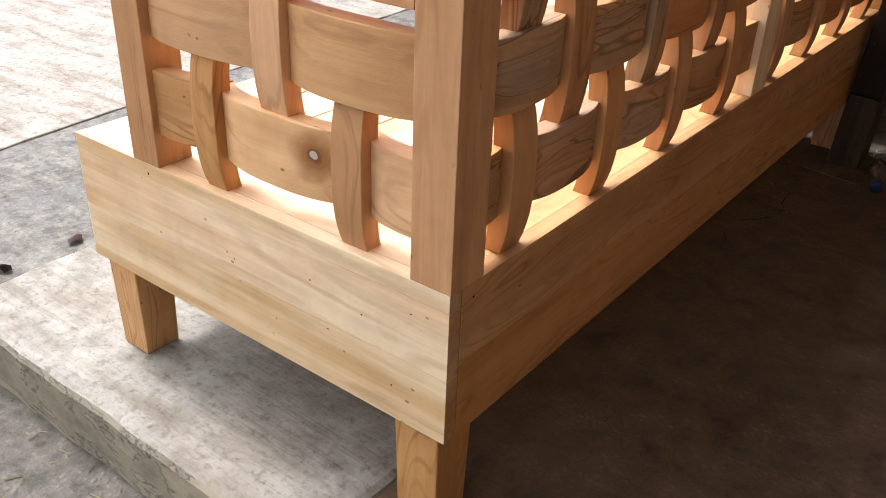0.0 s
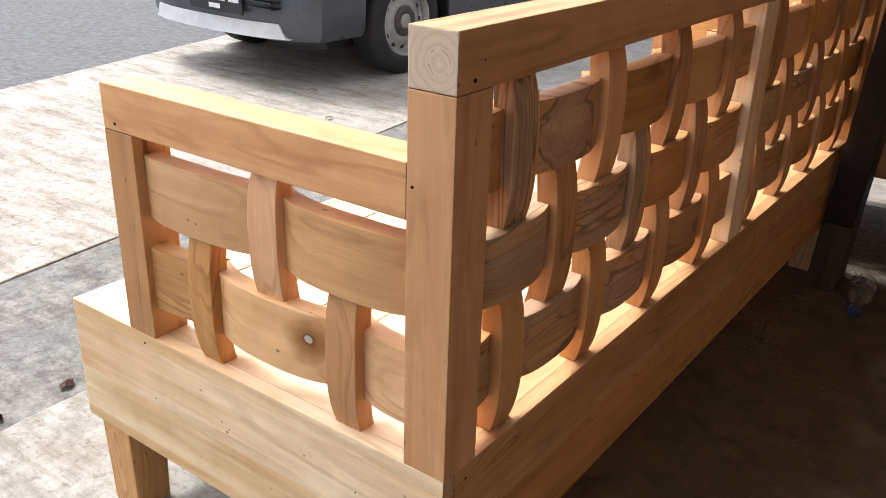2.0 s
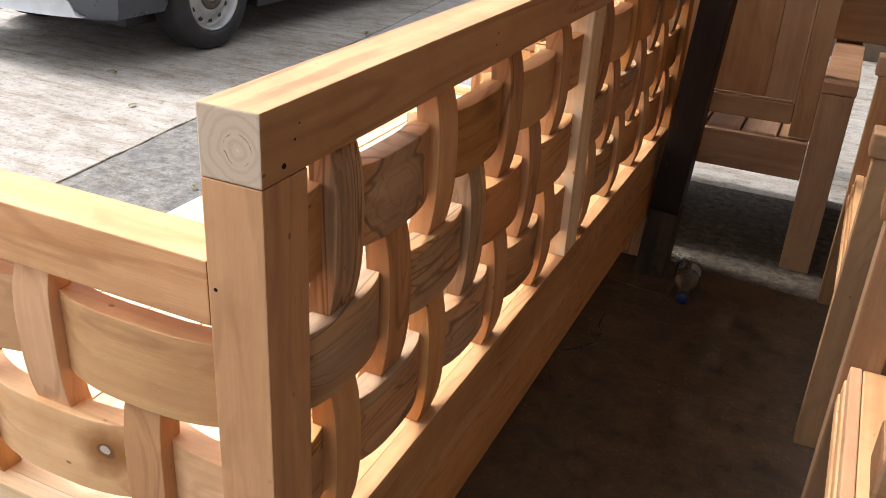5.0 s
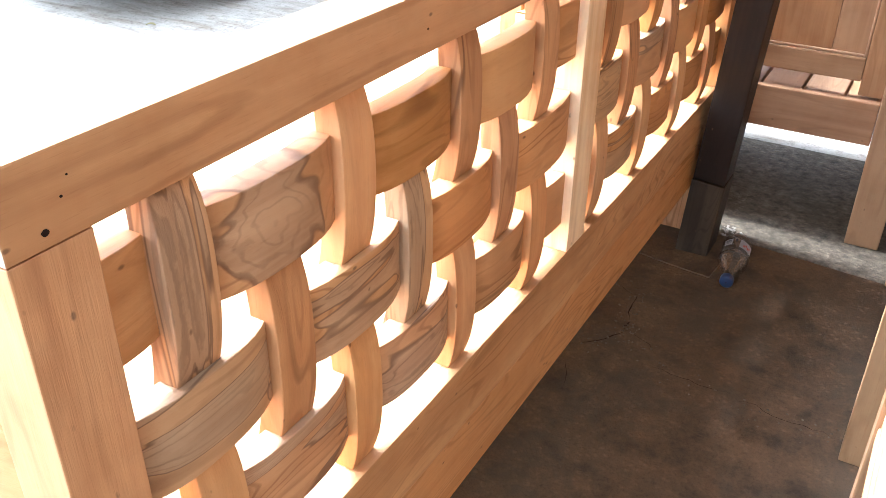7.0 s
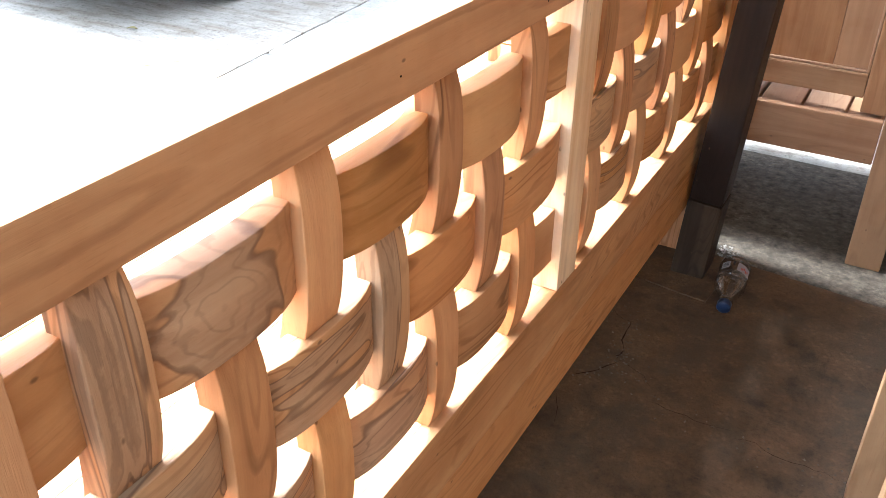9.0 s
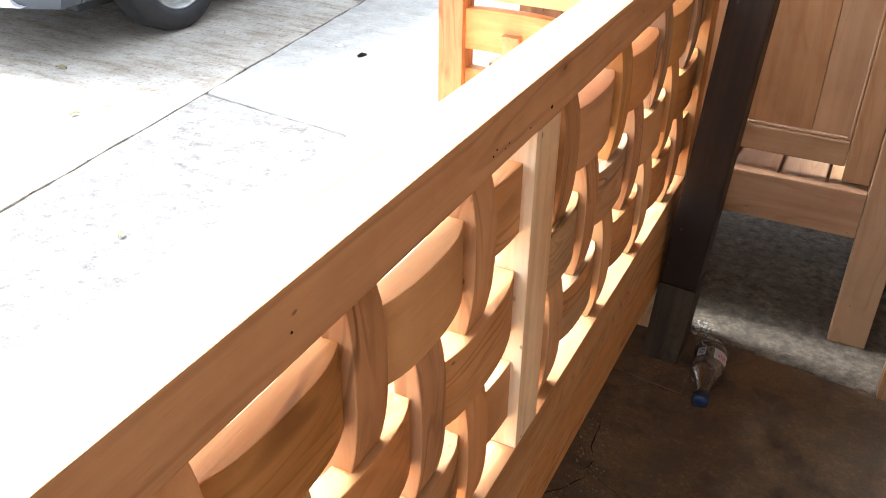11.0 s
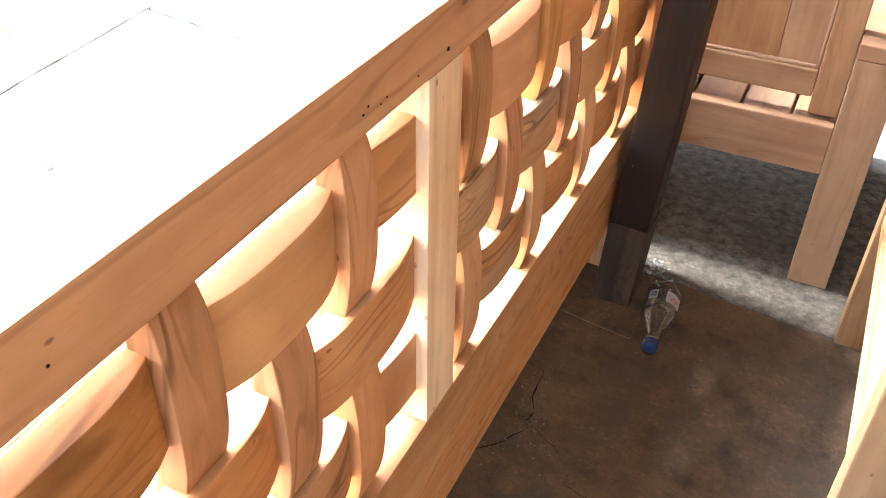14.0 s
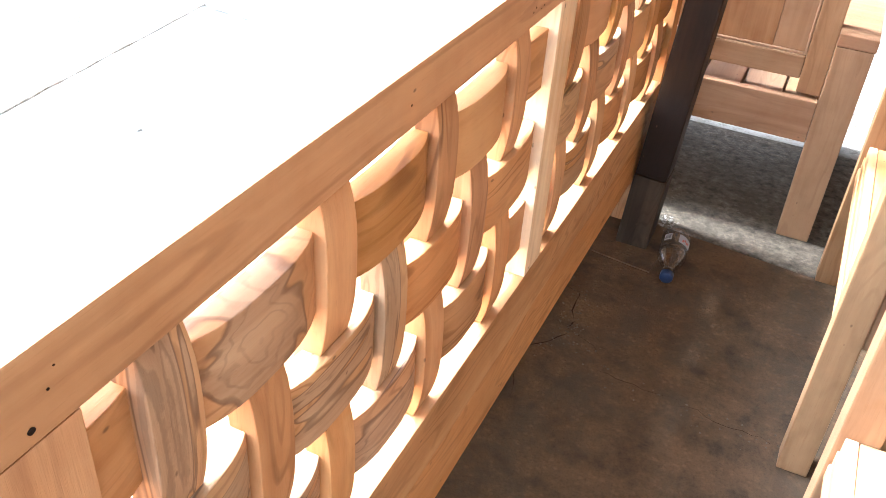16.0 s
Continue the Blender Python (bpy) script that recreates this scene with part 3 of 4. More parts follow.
# Next four are out of view, added to block sky and set the bounce.
wall("unseen_wall_east", (1.42, -0.55, -0.2), (1.57, 3.75, 2.45), "unseen stained plaster wall behind the chairs, added to set the bounce light", CREAM)
wall("unseen_wall_south", (0.10, -0.6, -0.2), (1.418, -0.45, 2.45), "unseen brown plastered wall, added to block light from the south")
wall("unseen_wall_north", (0.62, 3.6, -0.2), (1.418, 3.75, 2.45), "unseen brown plastered wall, added to darken the porch end")
wall("unseen_board", (-1.05, 3.6, 0.95), (0.618, 3.75, 2.45), "unseen brown board, added to hold sky off the porch end")
wall("wall_end", (-0.20, 5.80, -0.2), (3.0, 5.95, 2.45), "plain brown plastered wall beyond the open end")
# Inferred roof, out of view; its reach is set to hold back the sky.
wall("roof", (-1.05, 0.42, 2.452), (1.6, 6.6, 2.50), "brown porch roof seen from below", ROOFING, "roof")
# Two distant walls, never in view, added to cut low sky light.
wall("unseen_wall_west", (-16.2, -30, -0.3), (-16.0, 30, 2.2), "unseen plastered wall, added to block the low western sky")
wall("unseen_wall_yard", (-12.9, 13.0, -0.3), (12, 13.2, 3.6), "unseen plastered wall, added to block the low northern sky")

# dark timber pillar with a dusty foot
pillar = empty("pillar", "dark stained square timber porch pillar with a dusty foot", "pillar", pose(0, 0, 0))
lean = Matrix.Translation((-0.4315, 2.412, 0.0)) @ Matrix.Rotation(radians(3.7), 4, "Y")
post = beam("post", (-0.0385, -0.0475, 0.20), (0.0385, 0.0475, 2.46), "z", OLD_WOOD, pillar, 0.005)
foot = beam("foot", (-0.040, -0.049, -0.01), (0.040, 0.049, 0.199), "z", DUSTY_WOOD, pillar, 0.006)
for ob in (post, foot):
    ob.matrix_basis = lean @ ob.matrix_basis
tagged(pillar, kind="structure")


# ---- woven bench ----
XB, YA = -0.463, 0.655          # outer planes of the back and of the near arm
YEND, XFRONT = 2.550, -1.205    # far end and front edge
SEAT, SKIRT, SEAT_TOP = 0.392, 0.174, 0.392
TOP, RAILB = 0.905, 0.843
P = 0.06
A, TH = 0.0135, 0.030

bench = empty("woven_bench", "long unvarnished teak bench with a basket-weave back and arms", "bench", pose(0, 0, 0))
rng = random.Random(11)

# skirts of two planks each; the end board runs through at the corner, under a top strip
E = 0.022
for lo_z, hi_z in ((SKIRT, 0.270), (0.2706, 0.3665)):
    beam("skirt_plank", (XFRONT, YA, lo_z), (XB - 0.0008, YA + E, hi_z), "x", TEAK_SAP, bench, 0.0008, "pale sapwood skirt plank")
for lo_z, hi_z in ((SKIRT, 0.283), (0.2836, SEAT)):
    beam("skirt_plank", (XB - 0.024, YA + E + 0.0006, lo_z), (XB, YEND, hi_z), "y", TEAK, bench, 0.0008)
    beam("skirt_plank", (XFRONT, YA + E + 0.0006, lo_z), (XFRONT + 0.024, YEND, hi_z), "y", TEAK_SAP, bench, 0.002)
    beam("skirt_plank", (XFRONT + 0.0245, YEND - 0.024, lo_z), (XB - 0.0245, YEND, hi_z), "x", TEAK_SAP, bench, 0.0012)
beam("top_strip", (XFRONT, YA, 0.3669), (XB - 0.0008, YA + E, SEAT), "x", TEAK_SAP, bench, 0.001)
# boards that frame the seat, level with the skirt's top
ZS = SEAT_TOP
beam("seat_frame", (XFRONT + 0.0245, YA + E + 0.0004, ZS - 0.022), (XB - 0.0245, YA + 0.105, ZS), "x", TEAK_SAP, bench, 0.0004)
beam("seat_frame", (XFRONT + 0.0245, YEND - 0.105, ZS - 0.022), (XB - 0.0245, YEND - 0.0245, ZS), "x", TEAK, bench, 0.0007)
beam("seat_frame", (XB - 0.165, YA + 0.1055, ZS - 0.022), (XB - 0.0242, YEND - 0.1055, ZS), "y", TEAK_PALE, bench, 0.0005)
x = XFRONT + 0.0242
while x < XB - 0.18:
    w = min(0.098, XB - 0.1665 - x)
    beam("seat_slat", (x, YA + 0.1055, ZS - 0.024), (x + w, YEND - 0.1055, ZS - (0.0 if x < XFRONT + 0.03 else 0.0004 + rng.uniform(0, 0.0008))), "y", TEAK_SAP, bench, 0.0008)
    x += w + 0.0028
# legs, narrower at the floor
for lx in (-1.184, -0.551):
    for ly in (YA + 0.005, YEND - 0.084):
        beam("leg", (lx, ly, 0.0), (lx + 0.075, ly + 0.075, SKIRT + 0.06), "z", TEAK, bench, 0.003, taper=0.87)
# posts
for py in (YA, YEND - P):
    beam("back_post", (XB - P, py, SEAT), (XB, py + P + 0.004 * (py == YA), RAILB - 0.0005), "z", TEAK_POST, bench, 0.0014)
    beam("arm_post", (-1.053, py, SEAT), (-1.053 + P, py + P, 0.7015), "z", TEAK_RED, bench, 0.0014)
    beam("arm_rail", (-1.053, py, 0.702), (XB - P - 0.0005, py + P, 0.766), "x", TEAK_PALE, bench, 0.0018)
MP0, MP1 = 1.574, 1.647
beam("middle_post", (XB - 0.056, MP0, SEAT), (XB, MP1, RAILB - 0.0005), "z", TEAK_SAP, bench, 0.0014)
beam("top_rail", (XB - P, YA, RAILB), (XB, YEND, TOP), "y", TEAK_PITH, bench, 0.0018)

# the weave: every piece bows out over one crossing and tucks its ends behind the next two
ROWS_1, ROWS_2 = (0.7615, 0.624, 0.488), (0.763, 0.627, 0.492)
W_ROW, W_COL = 0.089, 0.052
XC = XB - 0.0305


# local x runs up or along +y, local z points out of the back (+x)
BACK_UP = Matrix(((0, 0, 1), (0, -1, 0), (1, 0, 0))).to_4x4()
BACK_ALONG = Matrix(((0, 0, 1), (1, 0, 0), (0, 1, 0))).to_4x4()


def add_piece(name, s0, s1, s2, f0, f1, f2, width, mat, frame_m, narrow):
    mid = (s0 + s2) / 2
    bm = bow_bm(s0 - mid, s1 - mid, s2 - mid, f0, f1, f2, width + rng.uniform(-0.0015, 0.0015), TH, narrow)
    ob = part(name, bm, mat, bench, "", frame_m(mid))
    smooth_by_angle(ob)
    return ob


def choose():
    return rng.choices((TEAK_PLAIN, TEAK, TEAK_RED, TEAK_STREAK, TEAK_PALE), (4, 2.5, 2.5, 1.2, 1))[0]


def weave_back(start, cols, end, special, rows, dip=0.0):
    def column_frame(y):
        return lambda mid: Matrix.Translation((XC, y, mid)) @ BACK_UP

    def row_frame(z):
        return lambda mid: Matrix.Translation((XC, mid, z - dip * (mid - 0.95))) @ BACK_ALONG
    for k, y in enumerate(cols):
        if k % 2 == 0:
            add_piece("upright_slat", rows[1], rows[0], RAILB + 0.002, -A, A, A * 0.35, W_COL, special.get(("c", k, 0)) or choose(), column_frame(y), 0.14)
            add_piece("upright_slat", SEAT_TOP - 0.002, rows[2], rows[1], A * 0.1, A, -A, W_COL, special.get(("c", k, 2)) or choose(), column_frame(y), 0.16)
        else:
            add_piece("upright_slat", rows[2], rows[1], rows[0], -A, A, -A, W_COL, special.get(("c", k, 1)) or choose(), column_frame(y), 0.14)
    stops = [start] + list(cols) + [end]
    n = len(cols)
    for r, z in enumerate(rows):
        first = 1 if r % 2 else 2      # the first column that this row crosses in front
        if first == 2:
            add_piece("cross_slat", start - 0.002, start - 0.002, cols[0], A * 0.1, A * 0.1, -A, W_ROW, special.get(("r", r, 0)) or choose(), row_frame(z), 0.0)
        for k in range(first, n + 1, 2):
            s0, s1, s2 = stops[k - 1], stops[k], stops[k + 1]
            f0 = -A if k > 1 else 0.0
            f2 = -A if k < n else 0.0
            add_piece("cross_slat", s0 - 0.002 * (k == 1), s1, s2 + 0.002 * (k == n), f0, A, f2, W_ROW, special.get(("r", r, k)) or choose(), row_frame(z), 0.05)
        if (n - first) % 2:
            add_piece("cross_slat", cols[-1], end + 0.002, end + 0.002, -A, A * 0.1, A * 0.1, W_ROW, choose(), row_frame(z), 0.0)


BAY1 = [0.795 + 0.1100 * k for k in range(7)]
BAY2 = [1.704 + 0.1115 * k for k in range(7)]
weave_back(YA + P + 0.004, BAY1, MP0, {("c", 0, 0): TEAK_STREAK, ("r", 0, 0): TEAK, ("r", 0, 2): TEAK_BURL, ("r", 1, 1): TEAK_STREAK, ("r", 0, 4): TEAK_RED, ("c", 2, 0): TEAK_PALE, ("c", 1, 1): TEAK_RED, ("r", 0, 6): TEAK_PLAIN, ("r", 1, 3): TEAK_STREAK, ("c", 3, 1): TEAK_STREAK, ("c", 4, 0): TEAK_RED, ("c", 2, 2): TEAK_PALE, ("c", 4, 2): TEAK_PALE, ("r", 1, 5): TEAK_RED, ("c", 5, 1): TEAK_RED, ("c", 6, 0): TEAK, ("r", 2, 2): TEAK_STREAK, ("r", 2, 4): TEAK_STREAK}, ROWS_1, 0.003)
weave_back(MP1, BAY2, YEND - P, {("c", 0, 0): TEAK_RED, ("c", 0, 2): TEAK_PALE, ("r", 0, 2): TEAK_PLAIN, ("r", 1, 1): TEAK_STREAK, ("r", 0, 4): TEAK_PLAIN, ("r", 1, 3): TEAK_STREAK, ("r", 2, 2): TEAK_STREAK, ("c", 2, 0): TEAK}, ROWS_2)

ROWS_A = (0.627, 0.488)
COLS_A = (-0.8805, -0.7495, -0.624)


def weave_arm(y_plane, out):
    yc = y_plane + 0.0305 if out < 0 else y_plane - 0.0305
    # local z points outwards (out along y)
    up = Matrix(((0, -out, 0), (0, 0, out), (1, 0, 0)))
    along = Matrix(((1, 0, 0), (0, 0, out), (0, 1, 0)))
    for k, xx in enumerate(COLS_A):
        fm = lambda mid, xx=xx: Matrix.Translation((xx, yc, mid)) @ up.to_4x4()
        if k == 1:
            add_piece("upright_slat", ROWS_A[1], ROWS_A[0], 0.704, -A, A, A * 0.3, 0.05, TEAK_PALE, fm, 0.14)
        else:
            add_piece("upright_slat", SEAT_TOP - 0.002, ROWS_A[1], ROWS_A[0], A * 0.1, A, -A, 0.048, TEAK, fm, 0.16)
    fm = lambda mid: Matrix.Translation((mid, yc, ROWS_A[0])) @ along.to_4x4()
    x0, x1 = -1.053 + P, XB - P
    add_piece("cross_slat", x0 - 0.002, COLS_A[0] - 0.03, COLS_A[1], 0.0, A * 0.75, -A, 0.095, TEAK_PALE, fm, 0.04)
    add_piece("cross_slat", COLS_A[1], COLS_A[2], x1 + 0.002, -A, A, 0.0, 0.095, TEAK_POST, fm, 0.04)
    fm = lambda mid: Matrix.Translation((mid, yc, ROWS_A[1])) @ along.to_4x4()
    add_piece("cross_slat", x0 - 0.002, x0 - 0.002, COLS_A[0], A * 0.4, A * 0.4, -A, 0.097, TEAK, fm, 0.0)
    add_piece("cross_slat", COLS_A[0], COLS_A[1], COLS_A[2], -A, A, -A, 0.097, TEAK_KNOT if out < 0 else TEAK_PALE, fm, 0.05)
    add_piece("cross_slat", COLS_A[2], x1 + 0.002, x1 + 0.002, -A, A * 0.4, A * 0.4, 0.097, TEAK_PALE, fm, 0.0)


weave_arm(YA, -1)
weave_arm(YEND, 1)
for at, axis, r in (((XB, 0.685, 0.854), "x", 0.0030), ((-0.515, YA, 0.741), "y", 0.0022), ((-1.027, YA, 0.712), "y", 0.0028),
                    ((XB, 0.701, 0.872), "x", 0.0012), ((XB, 0.708, 0.884), "x", 0.0009), ((XB, 1.612, 0.858), "x", 0.0028), ((XB, 1.552, 0.856), "x", 0.0014), ((XB, 1.496, 0.861), "x", 0.0012), ((XB, 1.486, 0.859), "x", 0.0010),
                    ((XB, 1.466, 0.866), "x", 0.0014), ((XB, 1.458, 0.862), "x", 0.0015), ((XB, 1.135, 0.868), "x", 0.0014),
                    ((-1.02, YA, 0.376), "y", 0.0022), ((XB, 0.70, 0.372), "x", 0.0020), ((-0.69, YA, 0.325), "y", 0.0014), ((-0.60, YA, 0.31), "y", 0.0014),
                    ((-0.84, YA, 0.30), "y", 0.0013), ((-0.55, YA, 0.225), "y", 0.0014), ((-0.76, YA, 0.235), "y", 0.0012), ((-0.66, YA, 0.262), "y", 0.0013), ((-0.52, YA, 0.345), "y", 0.0012)):
    screw_hole(bench, at, axis, r)

# ---- far bench with a panelled back ----
far = empty("panelled_bench", "brown teak bench with a raised-panel back beside the pillar", "bench", pose(0, 0, 0))
YF, FX = 2.622, -0.044
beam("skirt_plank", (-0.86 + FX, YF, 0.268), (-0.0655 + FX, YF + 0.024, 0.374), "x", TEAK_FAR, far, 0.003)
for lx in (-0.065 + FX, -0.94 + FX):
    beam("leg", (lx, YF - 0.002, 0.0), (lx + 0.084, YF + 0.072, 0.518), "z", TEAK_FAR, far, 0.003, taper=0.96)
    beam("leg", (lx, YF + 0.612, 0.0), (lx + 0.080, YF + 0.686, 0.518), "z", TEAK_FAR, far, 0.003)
# Rear skirt hangs lower than the front one to cut light from behind.
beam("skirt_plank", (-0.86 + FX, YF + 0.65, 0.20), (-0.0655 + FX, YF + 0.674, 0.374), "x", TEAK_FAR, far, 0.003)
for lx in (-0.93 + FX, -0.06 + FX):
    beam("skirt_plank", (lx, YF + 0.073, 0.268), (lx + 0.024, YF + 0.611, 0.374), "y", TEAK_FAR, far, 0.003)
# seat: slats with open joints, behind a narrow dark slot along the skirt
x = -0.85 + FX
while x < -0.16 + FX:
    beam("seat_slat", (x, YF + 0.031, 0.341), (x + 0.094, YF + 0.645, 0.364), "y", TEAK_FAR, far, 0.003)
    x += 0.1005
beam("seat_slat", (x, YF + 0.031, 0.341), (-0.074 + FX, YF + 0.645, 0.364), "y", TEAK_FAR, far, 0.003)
# Full board added under the slats so that their joints stay dark.
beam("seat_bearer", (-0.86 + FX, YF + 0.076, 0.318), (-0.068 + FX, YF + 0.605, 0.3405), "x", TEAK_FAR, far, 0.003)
# ZP lies out of view, raised to keep sun off the seat.
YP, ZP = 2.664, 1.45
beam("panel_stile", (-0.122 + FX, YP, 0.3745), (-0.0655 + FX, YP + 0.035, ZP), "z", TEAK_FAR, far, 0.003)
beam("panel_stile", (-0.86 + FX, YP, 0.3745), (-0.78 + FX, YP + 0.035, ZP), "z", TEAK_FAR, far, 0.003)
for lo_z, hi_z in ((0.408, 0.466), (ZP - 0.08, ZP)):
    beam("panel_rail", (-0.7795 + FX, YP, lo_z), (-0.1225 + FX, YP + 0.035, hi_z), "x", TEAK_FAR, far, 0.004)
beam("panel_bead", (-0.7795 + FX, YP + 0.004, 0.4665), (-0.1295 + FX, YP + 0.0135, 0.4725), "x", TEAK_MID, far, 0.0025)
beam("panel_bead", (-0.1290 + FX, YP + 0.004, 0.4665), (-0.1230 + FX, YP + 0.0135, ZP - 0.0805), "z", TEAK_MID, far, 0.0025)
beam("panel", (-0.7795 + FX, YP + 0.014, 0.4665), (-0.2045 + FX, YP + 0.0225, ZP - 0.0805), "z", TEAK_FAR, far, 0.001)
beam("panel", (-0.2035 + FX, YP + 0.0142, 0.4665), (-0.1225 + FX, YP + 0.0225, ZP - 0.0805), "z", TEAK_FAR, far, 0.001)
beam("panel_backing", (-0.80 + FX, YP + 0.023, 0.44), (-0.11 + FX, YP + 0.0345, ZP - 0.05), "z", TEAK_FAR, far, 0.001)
# Unseen west side, guessed and added to shade the seat.
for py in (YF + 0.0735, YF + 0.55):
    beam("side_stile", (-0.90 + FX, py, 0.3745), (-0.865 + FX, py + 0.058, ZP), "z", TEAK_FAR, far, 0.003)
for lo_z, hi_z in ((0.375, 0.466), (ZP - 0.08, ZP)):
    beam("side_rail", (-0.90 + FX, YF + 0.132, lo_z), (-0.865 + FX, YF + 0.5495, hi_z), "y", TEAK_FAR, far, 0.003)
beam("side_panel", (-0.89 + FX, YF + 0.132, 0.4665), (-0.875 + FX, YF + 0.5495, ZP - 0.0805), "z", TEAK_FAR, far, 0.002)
# Unseen lower board, added to keep light from under the bench.
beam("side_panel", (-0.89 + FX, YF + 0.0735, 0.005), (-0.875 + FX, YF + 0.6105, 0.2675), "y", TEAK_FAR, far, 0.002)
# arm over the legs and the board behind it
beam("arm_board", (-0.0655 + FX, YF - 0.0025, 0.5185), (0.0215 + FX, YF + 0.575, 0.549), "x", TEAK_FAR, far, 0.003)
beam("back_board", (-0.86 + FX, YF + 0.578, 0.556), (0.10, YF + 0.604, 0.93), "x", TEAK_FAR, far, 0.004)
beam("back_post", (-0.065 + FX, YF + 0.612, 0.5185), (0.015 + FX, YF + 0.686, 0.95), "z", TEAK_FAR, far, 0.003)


# ---- armchairs along the wall ----
def armchair(y0, y1, x0):
    ch = empty("armchair", "unvarnished teak armchair with panelled sides on square legs", "chair", pose(0, 0, 0), "armchairs by the wall")
    x1 = x0 + 0.62
    for px in (x0, x1 - 0.055):
        for py in (y0, y1 - 0.055):
            beam("leg", (px, py, 0.0), (px + 0.055, py + 0.055, 0.62), "z", TEAK_MID, ch, 0.003)
    for py in (y0, y1 - 0.055):
        beam("arm_rail", (x0 - 0.01, py - 0.005, 0.6205), (x1 + 0.01, py + 0.06, 0.665), "x", TEAK_MID, ch, 0.004)
        beam("side_panel", (x0 + 0.0555, py + 0.015, 0.30), (x1 - 0.0555, py + 0.04, 0.58), "x", TEAK_MID, ch, 0.003)
    for n in range(3):
        beam("seat_edge", (x0 + 0.004 + 0.003 * n, y0 + 0.0555, 0.292 + 0.027 * n), (x0 + 0.028, y1 - 0.0555, 0.3182 + 0.027 * n), "y", TEAK_PALE, ch, 0.003)
    x = x0 + 0.029
    while x < x1 - 0.08:
        beam("seat_slat", (x, y0 + 0.0555, 0.348), (x + 0.095, y1 - 0.0555, 0.371), "y", TEAK_PALE, ch, 0.003)
        x += 0.1
    beam("back_rail", (x1 - 0.05, y0 + 0.056, 0.72), (x1 - 0.01, y1 - 0.056, 0.80), "y", TEAK_MID, ch, 0.004)
    for py in (y0, y1 - 0.055):
        beam("back_post", (x1 - 0.054, py + 0.001, 0.6655), (x1 - 0.002, py + 0.054, 0.80), "z", TEAK_MID, ch, 0.003)
    return ch


armchair(1.777, 2.505, 0.010)
armchair(0.81, 1.535, 0.034)

# ---- plastic bottle ----
cap_at, base_at = Vector((-0.3145, 2.252, 0.0165)), Vector((-0.3285, 2.412, 0.0365))
ax = (base_at - cap_at).normalized()
ay = Vector((0, 0, 1)).cross(ax).normalized()
az = ax.cross(ay)
bottle = empty("plastic_bottle", "empty clear plastic bottle with a blue cap on the floor", "bottle", Matrix.Translation(cap_at) @ Matrix((ax, ay, az)).transposed().to_4x4())
prof = [(0.0125, 0.0), (0.0125, 0.014), (0.0165, 0.016), (0.0165, 0.019), (0.0130, 0.021), (0.0135, 0.027), (0.0195, 0.043), (0.0285, 0.060), (0.0340, 0.072), (0.0355, 0.078), (0.0355, 0.083), (0.0325, 0.087), (0.0325, 0.091), (0.0352, 0.095)]
prof += [(0.0352, 0.128), (0.0335, 0.131), (0.0335, 0.134), (0.0357, 0.138), (0.0357, 0.148), (0.0335, 0.158), (0.0265, 0.165), (0.0150, 0.161), (0.0010, 0.158)]
bm = bmesh.new()
lathe(bm, prof, 40, "x")
for v in bm.verts:
    # five-lobed foot and a few dents in the thin wall
    ang = math.atan2(v.co.z, v.co.y)
    if v.co.x > 0.15:
        q = 1.0 - 0.13 * max(0.0, math.cos(5 * ang + 0.6))
        v.co.y, v.co.z = v.co.y * q, v.co.z * q
    elif 0.03 < v.co.x < 0.13:
        q = 1.0 - 0.035 * max(0.0, math.sin(3 * ang + 60 * v.co.x))
        v.co.y, v.co.z = v.co.y * q, v.co.z * q
part("body", bm, PET, bottle, "", None, True)
bm = bmesh.new()
lathe(bm, [(0.001, -0.006), (0.0140, -0.006), (0.0160, -0.004), (0.0160, 0.011), (0.0150, 0.012)], 24, "x")
part("cap", bm, BLUE, bottle, "blue screw cap", None, True)


def wrap(name, h0, h1, a0, a1, r, mat, parent, steps):
    """A piece of film or print curved about the bottle's long axis."""
    bm = bmesh.new()
    for i in range(steps):
        b0, b1 = a0 + (a1 - a0) * i / steps, a0 + (a1 - a0) * (i + 1) / steps
        bm.faces.new([bm.verts.new((h, r * math.cos(b), r * math.sin(b))) for h, b in ((h0, b0), (h1, b0), (h1, b1), (h0, b1))])
    bmesh.ops.remove_doubles(bm, verts=bm.verts, dist=1e-5)
    return part(name, bm, mat, parent)


label = wrap("label", 0.097, 0.127, 1.75, 2.75, 0.0362, LABEL, bottle, 10)
code = wrap("label", 0.103, 0.127, 0.70, 1.25, 0.0362, LABEL, bottle, 6)
for k in range(4):
    wrap("red_mark", 0.104 + 0.004 * (k % 2), 0.112 + 0.004 * (k % 2), 2.0 + 0.15 * k, 2.11 + 0.15 * k, 0.0366, RED, label, 2)
for k in range(6):
    wrap("code_mark", 0.107, 0.123, 0.78 + 0.07 * k, 0.815 + 0.07 * k, 0.0366, BLACK, code, 1)
wrap("date_mark", 0.117, 0.127, 1.44, 1.56, 0.0366, BLACK, code, 2)

# ---- parked van ----
van = empty("parked_van", "dark grey parked van with a silver bumper guard and steel wheels", "van", Matrix.Translation((-3.725, 3.826, -0.02)) @ pose(0, 0, 0, 0, 0, -2.5))
# local frame: x across (right side +), y back, z up; the front axle lies at y = 0
HW = 0.70


def nose_y(xx, z):
    return -0.78 + 0.16 * (abs(xx) / HW) ** 3 + 0.05 * max(0, (z - 0.5))


